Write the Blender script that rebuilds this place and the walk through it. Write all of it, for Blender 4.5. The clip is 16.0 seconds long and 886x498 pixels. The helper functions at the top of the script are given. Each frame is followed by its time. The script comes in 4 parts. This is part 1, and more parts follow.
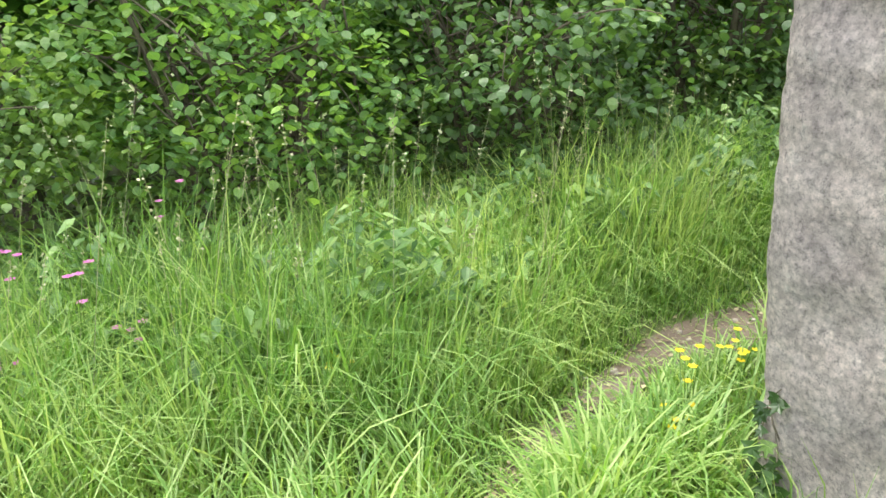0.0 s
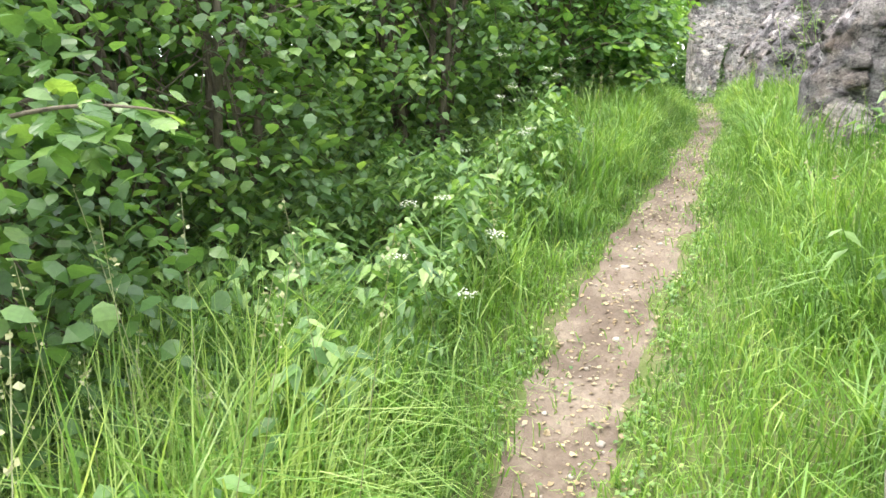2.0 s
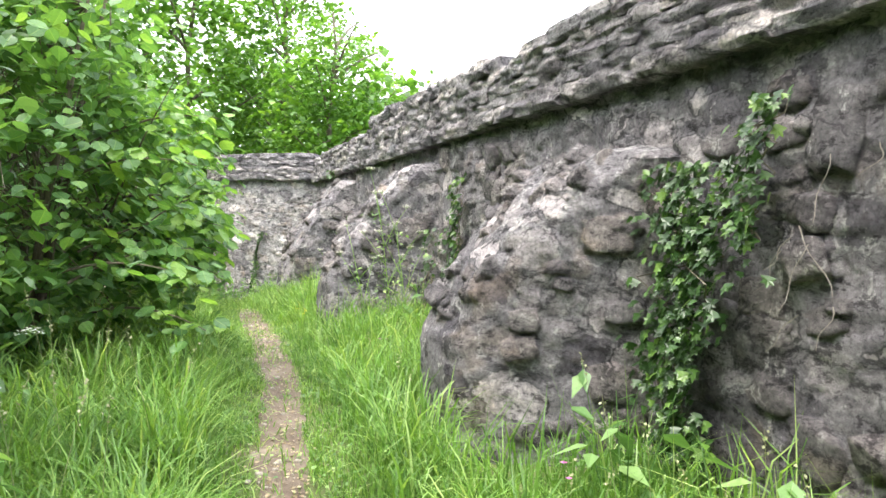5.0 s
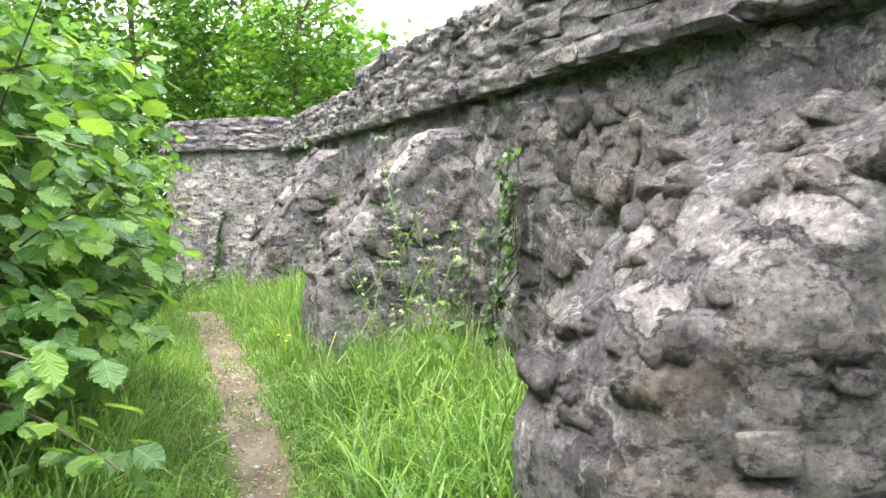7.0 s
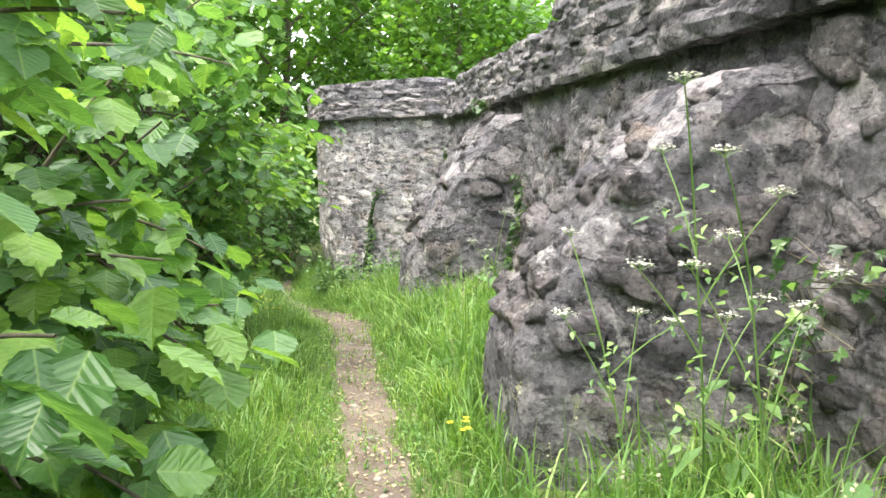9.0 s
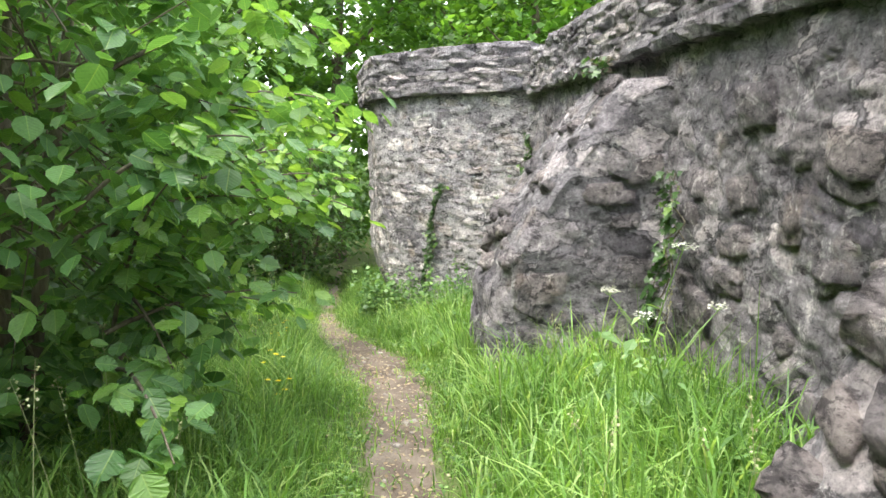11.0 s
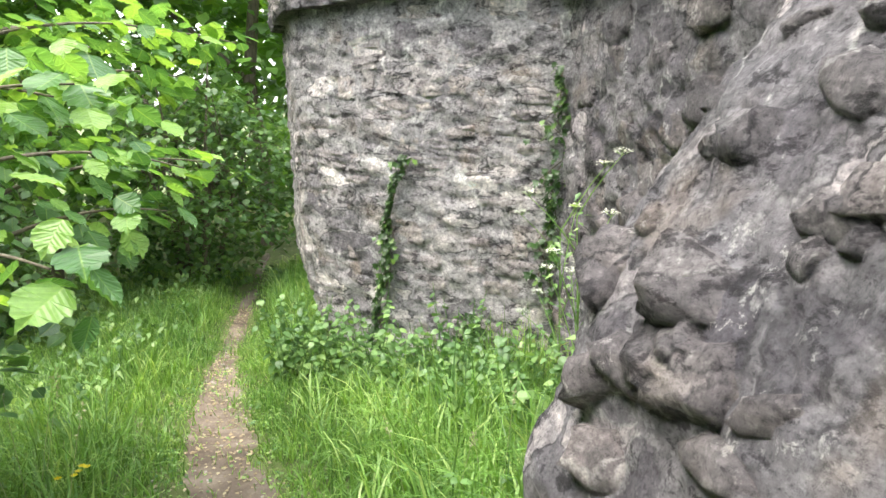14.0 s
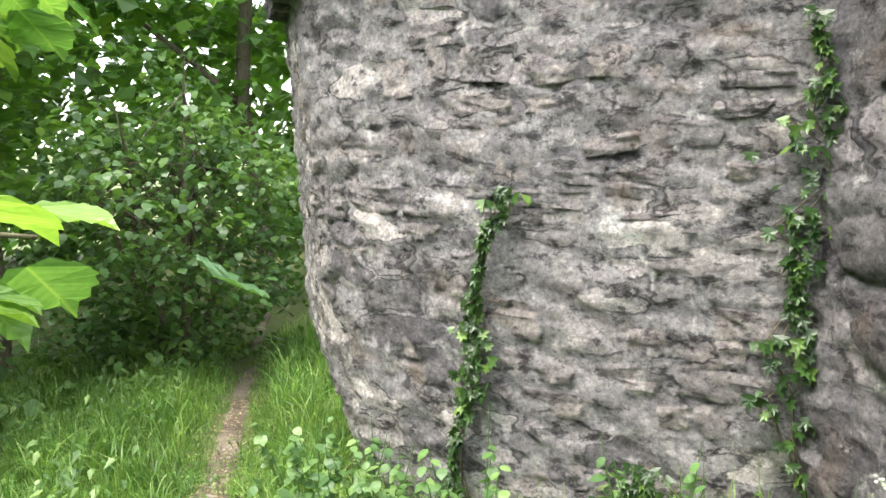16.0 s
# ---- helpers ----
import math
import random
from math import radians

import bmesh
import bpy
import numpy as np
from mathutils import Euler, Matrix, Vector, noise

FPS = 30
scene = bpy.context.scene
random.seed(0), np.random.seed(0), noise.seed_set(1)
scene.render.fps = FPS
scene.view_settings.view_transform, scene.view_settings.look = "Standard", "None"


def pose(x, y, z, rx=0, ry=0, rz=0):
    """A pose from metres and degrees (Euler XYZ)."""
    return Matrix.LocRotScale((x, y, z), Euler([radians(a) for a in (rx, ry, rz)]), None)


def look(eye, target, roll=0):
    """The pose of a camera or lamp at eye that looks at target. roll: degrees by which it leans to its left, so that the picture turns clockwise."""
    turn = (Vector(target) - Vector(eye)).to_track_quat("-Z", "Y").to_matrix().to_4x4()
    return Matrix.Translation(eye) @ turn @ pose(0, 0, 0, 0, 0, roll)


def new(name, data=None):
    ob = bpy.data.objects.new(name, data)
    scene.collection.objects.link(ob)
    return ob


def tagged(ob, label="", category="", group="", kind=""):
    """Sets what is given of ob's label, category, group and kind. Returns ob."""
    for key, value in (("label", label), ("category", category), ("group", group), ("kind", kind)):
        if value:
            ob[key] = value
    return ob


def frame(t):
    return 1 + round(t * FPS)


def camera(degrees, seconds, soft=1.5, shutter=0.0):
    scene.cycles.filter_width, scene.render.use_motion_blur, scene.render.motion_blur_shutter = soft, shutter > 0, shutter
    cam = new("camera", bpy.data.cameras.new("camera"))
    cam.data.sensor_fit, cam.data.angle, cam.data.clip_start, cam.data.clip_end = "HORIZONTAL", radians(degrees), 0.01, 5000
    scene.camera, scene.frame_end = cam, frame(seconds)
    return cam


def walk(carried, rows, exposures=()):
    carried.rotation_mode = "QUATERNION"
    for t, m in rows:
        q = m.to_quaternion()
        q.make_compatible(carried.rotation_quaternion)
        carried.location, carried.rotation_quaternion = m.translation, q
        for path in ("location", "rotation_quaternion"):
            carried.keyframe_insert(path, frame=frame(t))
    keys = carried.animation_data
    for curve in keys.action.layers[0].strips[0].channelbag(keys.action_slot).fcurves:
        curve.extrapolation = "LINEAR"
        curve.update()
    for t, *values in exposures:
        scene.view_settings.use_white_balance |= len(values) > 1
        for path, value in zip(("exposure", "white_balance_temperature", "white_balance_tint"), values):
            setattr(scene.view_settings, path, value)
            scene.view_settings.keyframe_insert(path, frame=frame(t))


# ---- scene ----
cam = camera(62.3, 16.0)
METRES, EYE, TILT, LEAN, TURN = 20.0, 1.45, -19.5, 1.0, 0.0
ROWS = [
    (0.0, 0.0, 0.0, 0.0, 0.0, 0.0, -0.0),
    (0.5, -0.0054, 0.0295, 0.009, -11.12, 0.39, 2.63),
    (1.0, -0.0038, 0.0578, 0.0183, -21.73, 0.61, 6.43),
    (1.5, 0.0053, 0.0862, 0.0286, -30.65, 1.13, 9.4),
    (2.0, 0.0184, 0.1128, 0.0376, -42.14, 1.3, 13.65),
    (2.5, 0.0382, 0.1332, 0.0478, -55.08, 1.42, 15.97),
    (3.0, 0.0607, 0.1496, 0.0575, -65.37, 0.69, 17.22),
    (3.5, 0.0841, 0.1619, 0.0688, -73.45, 0.67, 18.06),
    (4.0, 0.1096, 0.1725, 0.0772, -77.01, 2.56, 16.89),
    (4.5, 0.1351, 0.1846, 0.0858, -78.85, 3.84, 16.72),
    (7.0, 0.265, 0.2327, 0.123, -82.3, -0.2, 19.28),
    (7.5, 0.2947, 0.2429, 0.1294, -81.71, -1.33, 19.15),
    (8.0, 0.323, 0.2546, 0.1351, -79.03, -1.59, 19.48),
    (8.5, 0.353, 0.2647, 0.1412, -73.99, -0.36, 18.47),
    (9.0, 0.3815, 0.2748, 0.1466, -69.9, 1.41, 17.86),
    (9.5, 0.412, 0.2845, 0.1523, -66.07, 3.49, 17.21),
    (12.0, 0.5545, 0.3524, 0.1794, -66.23, -0.08, 17.38),
    (12.5, 0.5848, 0.3666, 0.1844, -67.45, -1.44, 18.39),
    (13.0, 0.617, 0.3786, 0.1905, -67.08, -1.99, 18.64),
    (13.5, 0.6496, 0.3915, 0.1956, -68.27, -2.82, 19.03),
    (14.0, 0.6824, 0.4055, 0.2008, -69.11, -3.1, 18.15),
    (14.5, 0.7117, 0.4227, 0.2061, -69.68, -1.51, 18.3),
    (15.0, 0.7392, 0.4385, 0.211, -70.22, -1.01, 19.55),
    (15.5, 0.7627, 0.4561, 0.215, -70.22, -1.56, 20.45),
    (16.0, 0.7866, 0.4726, 0.2193, -69.35, -0.77, 19.73),
]
# The place is laid out along the old wall: x runs along its face, y out from it towards the path.
ALONG = (Matrix.Translation((6.0, 3.0, 0.0)) @ Matrix.Rotation(math.atan2(0.4738, 0.8806), 4, "Z")).inverted()
walk(cam, [(t, ALONG @ pose(0, 0, EYE, TILT, LEAN, TURN) @ pose(METRES * x, METRES * y, METRES * z, 90 + pitch, roll, yaw)) for t, x, y, z, yaw, pitch, roll in ROWS],
     exposures=[(0.0, 1.5), (1.0, 1.72), (2.5, 1.98), (8.0, 1.95), (12.0, 2.0), (16.0, 2.08)])

# ---- light ----
SUN_UP, SUN_ROUND = 69.0, -20.0
world = bpy.data.worlds.new("sky")
scene.world = world
world.use_nodes = True
wn = world.node_tree.nodes
sky = wn.new("ShaderNodeTexSky")
sky.sky_type, sky.sun_disc = "NISHITA", False
sky.sun_elevation, sky.sun_rotation = radians(SUN_UP), radians(SUN_ROUND)
sky.air_density, sky.dust_density, sky.ozone_density = 1.0, 4.0, 0.6
pale = wn.new("ShaderNodeMixRGB")
pale.inputs[0].default_value = 0.65
pale.inputs[2].default_value = (9.0, 9.2, 9.4, 1)
world.node_tree.links.new(sky.outputs[0], pale.inputs[1])
world.node_tree.links.new(pale.outputs[0], wn["Background"].inputs[0])
wn["Background"].inputs[1].default_value = 0.15
lamp = bpy.data.lights.new("sun", "SUN")
lamp.energy, lamp.angle, lamp.color = 1.65, radians(38), (1.0, 0.96, 0.88)
sun = new("sun", lamp)
sun.matrix_world = look((0, 0, 30), (-30 * math.sin(radians(SUN_ROUND)) / math.tan(radians(SUN_UP)), -30 * math.cos(radians(SUN_ROUND)) / math.tan(radians(SUN_UP)), 0))


# ---- materials ----
def material(name, rough=0.85):
    m = bpy.data.materials.new(name)
    m.use_nodes = True
    nt = m.node_tree
    b = nt.nodes["Principled BSDF"]
    b.inputs["Roughness"].default_value = rough
    return m, nt, b


def node(nt, kind, **sets):
    n = nt.nodes.new(kind)
    for k, v in sets.items():
        n.inputs[k.replace("_", " ")].default_value = v
    return n


def ramp(nt, source, stops):
    r = nt.nodes.new("ShaderNodeValToRGB")
    e = r.color_ramp.elements
    while len(e) < len(stops):
        e.new(0.5)
    for el, (p, c) in zip(e, stops):
        el.position, el.color = p, (*c, 1)
    nt.links.new(source, r.inputs[0])
    return r.outputs[0]


def mix(nt, fac, a, b, how="MIX"):
    m = nt.nodes.new("ShaderNodeMixRGB")
    m.blend_type = how
    for sock, v in zip(m.inputs, (fac, a, b)):
        if isinstance(v, bpy.types.NodeSocket):
            nt.links.new(v, sock)
        elif isinstance(v, (int, float)):
            sock.default_value = v
        else:
            sock.default_value = (*v, 1)
    return m.outputs[0]


def coords(nt, scale=(1, 1, 1)):
    g = nt.nodes.new("ShaderNodeNewGeometry")
    mp = nt.nodes.new("ShaderNodeMapping")
    mp.inputs["Scale"].default_value = scale
    nt.links.new(g.outputs["Position"], mp.inputs["Vector"])
    return mp.outputs[0]


def noise_fac(nt, vec, scale, detail=4.0, rough=0.6):
    n = node(nt, "ShaderNodeTexNoise", Scale=scale, Detail=detail, Roughness=rough)
    nt.links.new(vec, n.inputs["Vector"])
    return n.outputs["Fac"]


def bump(nt, b, heights):
    last = None
    for h, strength, dist in heights:
        bp = node(nt, "ShaderNodeBump", Strength=strength, Distance=dist)
        nt.links.new(h, bp.inputs["Height"])
        if last:
            nt.links.new(last, bp.inputs["Normal"])
        last = bp.outputs[0]
    nt.links.new(last, b.inputs["Normal"])


def voronoi(nt, vec, scale, feature="F1"):
    n = node(nt, "ShaderNodeTexVoronoi", Scale=scale)
    n.feature = feature
    nt.links.new(vec, n.inputs["Vector"])
    return n


def warped(nt, scale, amount):
    """Places shaken by noise, so that cells and beds run unevenly."""
    v = coords(nt, scale)
    n = node(nt, "ShaderNodeTexNoise", Scale=3.0, Detail=4.0)
    nt.links.new(v, n.inputs["Vector"])
    return mix(nt, amount, v, n.outputs["Color"], "ADD")


def stone_material(name, dark, mid, light, lime=0.5, per_piece=0.0, warm=0.25, cells=(3.2, 3.2, 4.6), patch=0.95, algae_fac=0.6, veins=0.0, joint=1.0):
    m, nt, b = material(name, 0.92)
    v = coords(nt)
    big = noise_fac(nt, v, 1.6, 4, 0.65)
    med = noise_fac(nt, v, 6.0, 8, 0.75)
    fine = noise_fac(nt, v, 55.0, 7, 0.85)
    bed = noise_fac(nt, coords(nt, (1, 1, 3.2)), 5.0, 7, 0.75)
    col = ramp(nt, mix(nt, 0.5, med, bed), [(0.32, dark), (0.5, mid), (0.68, light)])
    # separate stones, each of its own tone, bedded in gritty mortar
    w = warped(nt, cells, 0.45)
    blotch = noise_fac(nt, v, 9.0, 10, 0.85)
    tone = node(nt, "ShaderNodeSeparateColor")
    nt.links.new(voronoi(nt, w, 1.0).outputs["Color"], tone.inputs[0])
    edge = voronoi(nt, w, 1.0, "DISTANCE_TO_EDGE").outputs["Distance"]
    rough_edge = mix(nt, 0.3, edge, blotch, "ADD")
    there = ramp(nt, tone.outputs[1], [(0.30, (0, 0, 0)), (0.34, (1, 1, 1))])
    inside = mix(nt, 1.0, ramp(nt, rough_edge, [(0.215, (0, 0, 0)), (0.235, (1, 1, 1))]), there, "MULTIPLY")
    rim = mix(nt, 1.0, ramp(nt, rough_edge, [(0.17, (0, 0, 0)), (0.2, (1, 1, 1)), (0.225, (1, 1, 1)), (0.245, (0, 0, 0))]), there, "MULTIPLY")
    bed_col = mix(nt, 1.0, col, (0.92, 0.91, 0.92), "MULTIPLY")
    col = mix(nt, 1.0, col, ramp(nt, tone.outputs[0], [(0.0, (0.42, 0.4, 0.44)), (0.3, (0.72, 0.7, 0.73)), (0.6, (1.2, 1.16, 1.14)), (0.9, (1.95, 1.87, 1.8))]), "MULTIPLY")
    col = mix(nt, mix(nt, 1.0, inside, (patch,) * 3, "MULTIPLY"), bed_col, col)
    col = mix(nt, 0.8, col, ramp(nt, big, [(0.38, (0.78, 0.77, 0.79)), (0.6, (1.05, 1.03, 1.02))]), "MULTIPLY")
    # open joints here, flush lime there
    where = noise_fac(nt, v, 3.0, 5, 0.7)
    col = mix(nt, mix(nt, 1.0, rim, ramp(nt, where, [(0.46, (0.8 * joint,) * 3), (0.54, (0, 0, 0))]), "MULTIPLY"), col, (0.05, 0.047, 0.052))
    col = mix(nt, mix(nt, 1.0, rim, ramp(nt, where, [(0.52, (0, 0, 0)), (0.58, (0.6 * joint,) * 3)]), "MULTIPLY"), col, (0.6, 0.59, 0.58))
    # warm iron patches
    wv = noise_fac(nt, v, 2.6, 3, 0.5)
    col = mix(nt, ramp(nt, wv, [(0.6, (0, 0, 0)), (0.68, (warm, warm, warm))]), col, (0.34, 0.25, 0.17))
    # lime and lichen, blotched and run down the face
    streak = noise_fac(nt, coords(nt, (4, 4, 0.9)), 1.6, 8, 0.78)
    lm = mix(nt, 0.5, streak, blotch)
    col = mix(nt, ramp(nt, lm, [(0.565, (0, 0, 0)), (0.585, (lime, lime, lime))]), col, (0.74, 0.72, 0.7))
    if veins:
        # lime seeped out of branching cracks
        seep = voronoi(nt, warped(nt, (1.35, 1.35, 0.85), 1.1), 1.0, "DISTANCE_TO_EDGE").outputs["Distance"]
        thin = mix(nt, 1.0, ramp(nt, seep, [(0.0, (1, 1, 1)), (0.012, (0.8, 0.8, 0.8)), (0.05, (0, 0, 0))]), ramp(nt, noise_fac(nt, v, 1.7, 6, 0.75), [(0.49, (0, 0, 0)), (0.6, (veins, veins, veins))]), "MULTIPLY")
        col = mix(nt, thin, col, (0.82, 0.81, 0.8))
    # dark algae runs
    algae = noise_fac(nt, coords(nt, (1.8, 1.8, 0.8)), 1.2, 8, 0.74)
    col = mix(nt, ramp(nt, algae, [(0.54, (0, 0, 0)), (0.66, (algae_fac, algae_fac, algae_fac))]), col, (0.085, 0.083, 0.088))
    # crisp crevice shade under broken layers and bright edge highlights, both put into colour
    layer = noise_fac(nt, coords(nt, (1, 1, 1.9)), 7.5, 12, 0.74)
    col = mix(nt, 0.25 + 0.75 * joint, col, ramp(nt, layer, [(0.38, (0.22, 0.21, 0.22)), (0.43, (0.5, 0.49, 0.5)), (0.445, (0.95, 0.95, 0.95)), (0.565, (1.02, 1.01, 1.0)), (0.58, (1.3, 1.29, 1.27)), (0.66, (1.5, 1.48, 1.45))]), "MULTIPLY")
    # pits and grit
    col = mix(nt, 0.85, col, ramp(nt, fine, [(0.38, (0.36, 0.36, 0.37)), (0.47, (0.95, 0.95, 0.95)), (0.62, (1.35, 1.35, 1.33))]), "MULTIPLY")
    pebbled = voronoi(nt, warped(nt, (34, 34, 38), 1.6), 1.0).outputs["Distance"]
    col = mix(nt, 0.55, col, ramp(nt, pebbled, [(0.1, (1.3, 1.3, 1.3)), (0.45, (0.97, 0.97, 0.97)), (0.75, (0.55, 0.54, 0.55))]), "MULTIPLY")
    if per_piece:
        info = nt.nodes.new("ShaderNodeObjectInfo")
        col = mix(nt, per_piece, col, ramp(nt, info.outputs["Random"], [(0.0, (0.62, 0.59, 0.62)), (0.4, (0.95, 0.93, 0.93)), (0.75, (1.22, 1.14, 1.08)), (1.0, (0.82, 0.84, 0.88))]), "MULTIPLY")
    nt.links.new(col, b.inputs["Base Color"])
    bump(nt, b, [(inside, 0.9 * joint, 0.04), (med, 0.3, 0.03), (bed, 0.5, 0.03), (blotch, 0.9, 0.026), (layer, 1.0, 0.03), (pebbled, 0.5, 0.006), (fine, 1.0, 0.012)])
    return m


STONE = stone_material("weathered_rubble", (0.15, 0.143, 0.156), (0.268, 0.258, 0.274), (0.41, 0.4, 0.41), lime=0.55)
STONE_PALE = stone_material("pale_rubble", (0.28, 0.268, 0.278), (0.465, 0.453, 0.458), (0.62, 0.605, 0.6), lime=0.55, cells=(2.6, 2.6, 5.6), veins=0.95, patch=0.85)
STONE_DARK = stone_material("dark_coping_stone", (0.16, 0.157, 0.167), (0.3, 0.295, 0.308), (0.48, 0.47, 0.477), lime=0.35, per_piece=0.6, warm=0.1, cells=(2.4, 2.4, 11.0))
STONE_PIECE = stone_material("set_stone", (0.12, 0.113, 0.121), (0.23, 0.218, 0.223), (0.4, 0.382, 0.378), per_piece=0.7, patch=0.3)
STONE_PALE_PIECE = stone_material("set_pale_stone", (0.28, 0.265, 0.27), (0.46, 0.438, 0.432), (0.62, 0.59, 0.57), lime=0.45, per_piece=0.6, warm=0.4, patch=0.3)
STONE_PILLAR = stone_material("pinkish_pillar_stone", (0.52, 0.46, 0.445), (0.72, 0.655, 0.63), (0.83, 0.78, 0.75), lime=0.4, patch=0.12, warm=0.1, algae_fac=0.15, joint=0.0)


def leaf_material(name, low, mid, high, through_col, through_fac=0.4, gloss=0.45, veins=False):
    m, nt, b = material(name, gloss)
    at = nt.nodes.new("ShaderNodeAttribute")
    at.attribute_name = "tint"
    v = coords(nt)
    col = ramp(nt, at.outputs["Fac"], [(0.0, low), (0.55, mid), (1.0, high)])
    n1 = noise_fac(nt, v, 0.9, 3, 0.6)
    n2 = noise_fac(nt, v, 90.0, 2, 0.6)
    col = mix(nt, 0.7, col, ramp(nt, n1, [(0.35, (0.7, 0.78, 0.7)), (0.65, (1.15, 1.1, 1.0))]), "MULTIPLY")
    col = mix(nt, 0.35, col, ramp(nt, n2, [(0.35, (0.7, 0.7, 0.7)), (0.6, (1.1, 1.1, 1.1))]), "MULTIPLY")
    if veins:
        uv = nt.nodes.new("ShaderNodeAttribute")
        uv.attribute_name = "leaf"
        sp = nt.nodes.new("ShaderNodeSeparateXYZ")
        nt.links.new(uv.outputs["Vector"], sp.inputs[0])
        side = nt.nodes.new("ShaderNodeMath")
        side.operation = "ABSOLUTE"
        nt.links.new(sp.outputs[0], side.inputs[0])
        rib = nt.nodes.new("ShaderNodeMath")
        rib.operation = "MULTIPLY_ADD"
        rib.inputs[1].default_value = -0.8
        nt.links.new(side.outputs[0], rib.inputs[0])
        nt.links.new(sp.outputs[1], rib.inputs[2])
        saw = nt.nodes.new("ShaderNodeMath")
        saw.operation = "PINGPONG"
        saw.inputs[1].default_value = 0.065
        nt.links.new(rib.outputs[0], saw.inputs[0])
        rel = nt.nodes.new("ShaderNodeMath")
        rel.operation = "MULTIPLY"
        rel.inputs[1].default_value = 15.0
        nt.links.new(saw.outputs[0], rel.inputs[0])
        col = mix(nt, 0.3, col, ramp(nt, rel.outputs[0], [(0.0, (1.35, 1.3, 1.3)), (0.25, (0.95, 0.95, 0.95)), (1.0, (0.85, 0.88, 0.85))]), "MULTIPLY")
        col = mix(nt, ramp(nt, side.outputs[0], [(0.0, (0.5, 0.5, 0.5)), (0.03, (0, 0, 0))]), col, (0.3, 0.42, 0.12))
        bump(nt, b, [(rel.outputs[0], 0.4, 0.003)])
    nt.links.new(col, b.inputs["Base Color"])
    b.inputs["Specular IOR Level"].default_value = 0.5
    tr = nt.nodes.new("ShaderNodeBsdfTranslucent")
    nt.links.new(mix(nt, 1.0, col, through_col, "MULTIPLY"), tr.inputs[0])
    ms = nt.nodes.new("ShaderNodeMixShader")
    ms.inputs[0].default_value = through_fac
    nt.links.new(b.outputs[0], ms.inputs[1])
    nt.links.new(tr.outputs[0], ms.inputs[2])
    nt.links.new(ms.outputs[0], nt.nodes["Material Output"].inputs[0])
    return m


HAZEL = leaf_material("hazel_leaf", (0.055, 0.13, 0.05), (0.13, 0.26, 0.085), (0.29, 0.45, 0.10), (1.8, 1.8, 0.8), gloss=0.36, veins=True)
THICKET = leaf_material("thicket_leaf", (0.05, 0.105, 0.045), (0.12, 0.22, 0.08), (0.28, 0.40, 0.12), (1.8, 1.8, 0.8), gloss=0.36)
WOODS = leaf_material("woodland_leaf", (0.05, 0.11, 0.025), (0.11, 0.23, 0.045), (0.22, 0.37, 0.06), (1.7, 1.8, 0.8))
GRASS = leaf_material("meadow_grass", (0.095, 0.19, 0.05), (0.195, 0.36, 0.082), (0.43, 0.55, 0.23), (1.7, 1.6, 0.8), 0.42, 0.45)
NETTLE = leaf_material("nettle_leaf", (0.085, 0.17, 0.065), (0.17, 0.30, 0.10), (0.34, 0.47, 0.18), (1.5, 1.6, 0.8), 0.35)
IVY = leaf_material("ivy_leaf", (0.025, 0.06, 0.015), (0.06, 0.13, 0.03), (0.17, 0.28, 0.06), (1.4, 1.6, 0.8), 0.2, 0.35)
PETAL_WHITE = leaf_material("white_umbel", (0.6, 0.62, 0.5), (0.75, 0.77, 0.68), (0.85, 0.85, 0.8), (1, 1, 0.9), 0.3)
PETAL_YELLOW = leaf_material("yellow_petal", (0.75, 0.55, 0.01), (0.85, 0.68, 0.02), (0.9, 0.75, 0.03), (1, 1, 0.5), 0.3)
PETAL_PINK = leaf_material("pink_petal", (0.5, 0.12, 0.38), (0.65, 0.2, 0.5), (0.72, 0.3, 0.58), (1, 0.8, 1), 0.3)
SEED = leaf_material("dry_seed_head", (0.32, 0.33, 0.18), (0.45, 0.45, 0.26), (0.58, 0.55, 0.38), (1, 1, 0.8), 0.25)


def bark_material():
    m, nt, b = material("bark", 0.9)
    v = coords(nt, (6, 6, 1.2))
    n = noise_fac(nt, v, 5.0, 6, 0.7)
    nt.links.new(ramp(nt, n, [(0.3, (0.06, 0.05, 0.035)), (0.7, (0.2, 0.17, 0.12))]), b.inputs["Base Color"])
    bump(nt, b, [(n, 0.6, 0.02)])
    return m


def soil_material(name, a, bcol, c):
    m, nt, b = material(name, 0.95)
    v = coords(nt)
    n, f = noise_fac(nt, v, 3.0, 5, 0.65), noise_fac(nt, v, 45.0, 5, 0.75)
    col = ramp(nt, n, [(0.32, a), (0.5, bcol), (0.7, c)])
    col = mix(nt, 0.6, col, ramp(nt, f, [(0.3, (0.55, 0.52, 0.5)), (0.68, (1.25, 1.22, 1.2))]), "MULTIPLY")
    nt.links.new(col, b.inputs["Base Color"])
    bump(nt, b, [(n, 0.4, 0.04), (f, 0.6, 0.015)])
    return m


BARK = bark_material()
PATH_SOIL = soil_material("trodden_earth", (0.095, 0.07, 0.052), (0.165, 0.128, 0.1), (0.27, 0.225, 0.18))
GROUND = soil_material("mossy_ground", (0.075, 0.085, 0.03), (0.10, 0.14, 0.035), (0.16, 0.15, 0.08))
PEBBLE = soil_material("pebble", (0.3, 0.26, 0.22), (0.4, 0.36, 0.32), (0.5, 0.46, 0.42))
LITTER = leaf_material("dry_litter", (0.24, 0.17, 0.1), (0.38, 0.29, 0.18), (0.5, 0.42, 0.28), (1, 1, 1), 0.1)


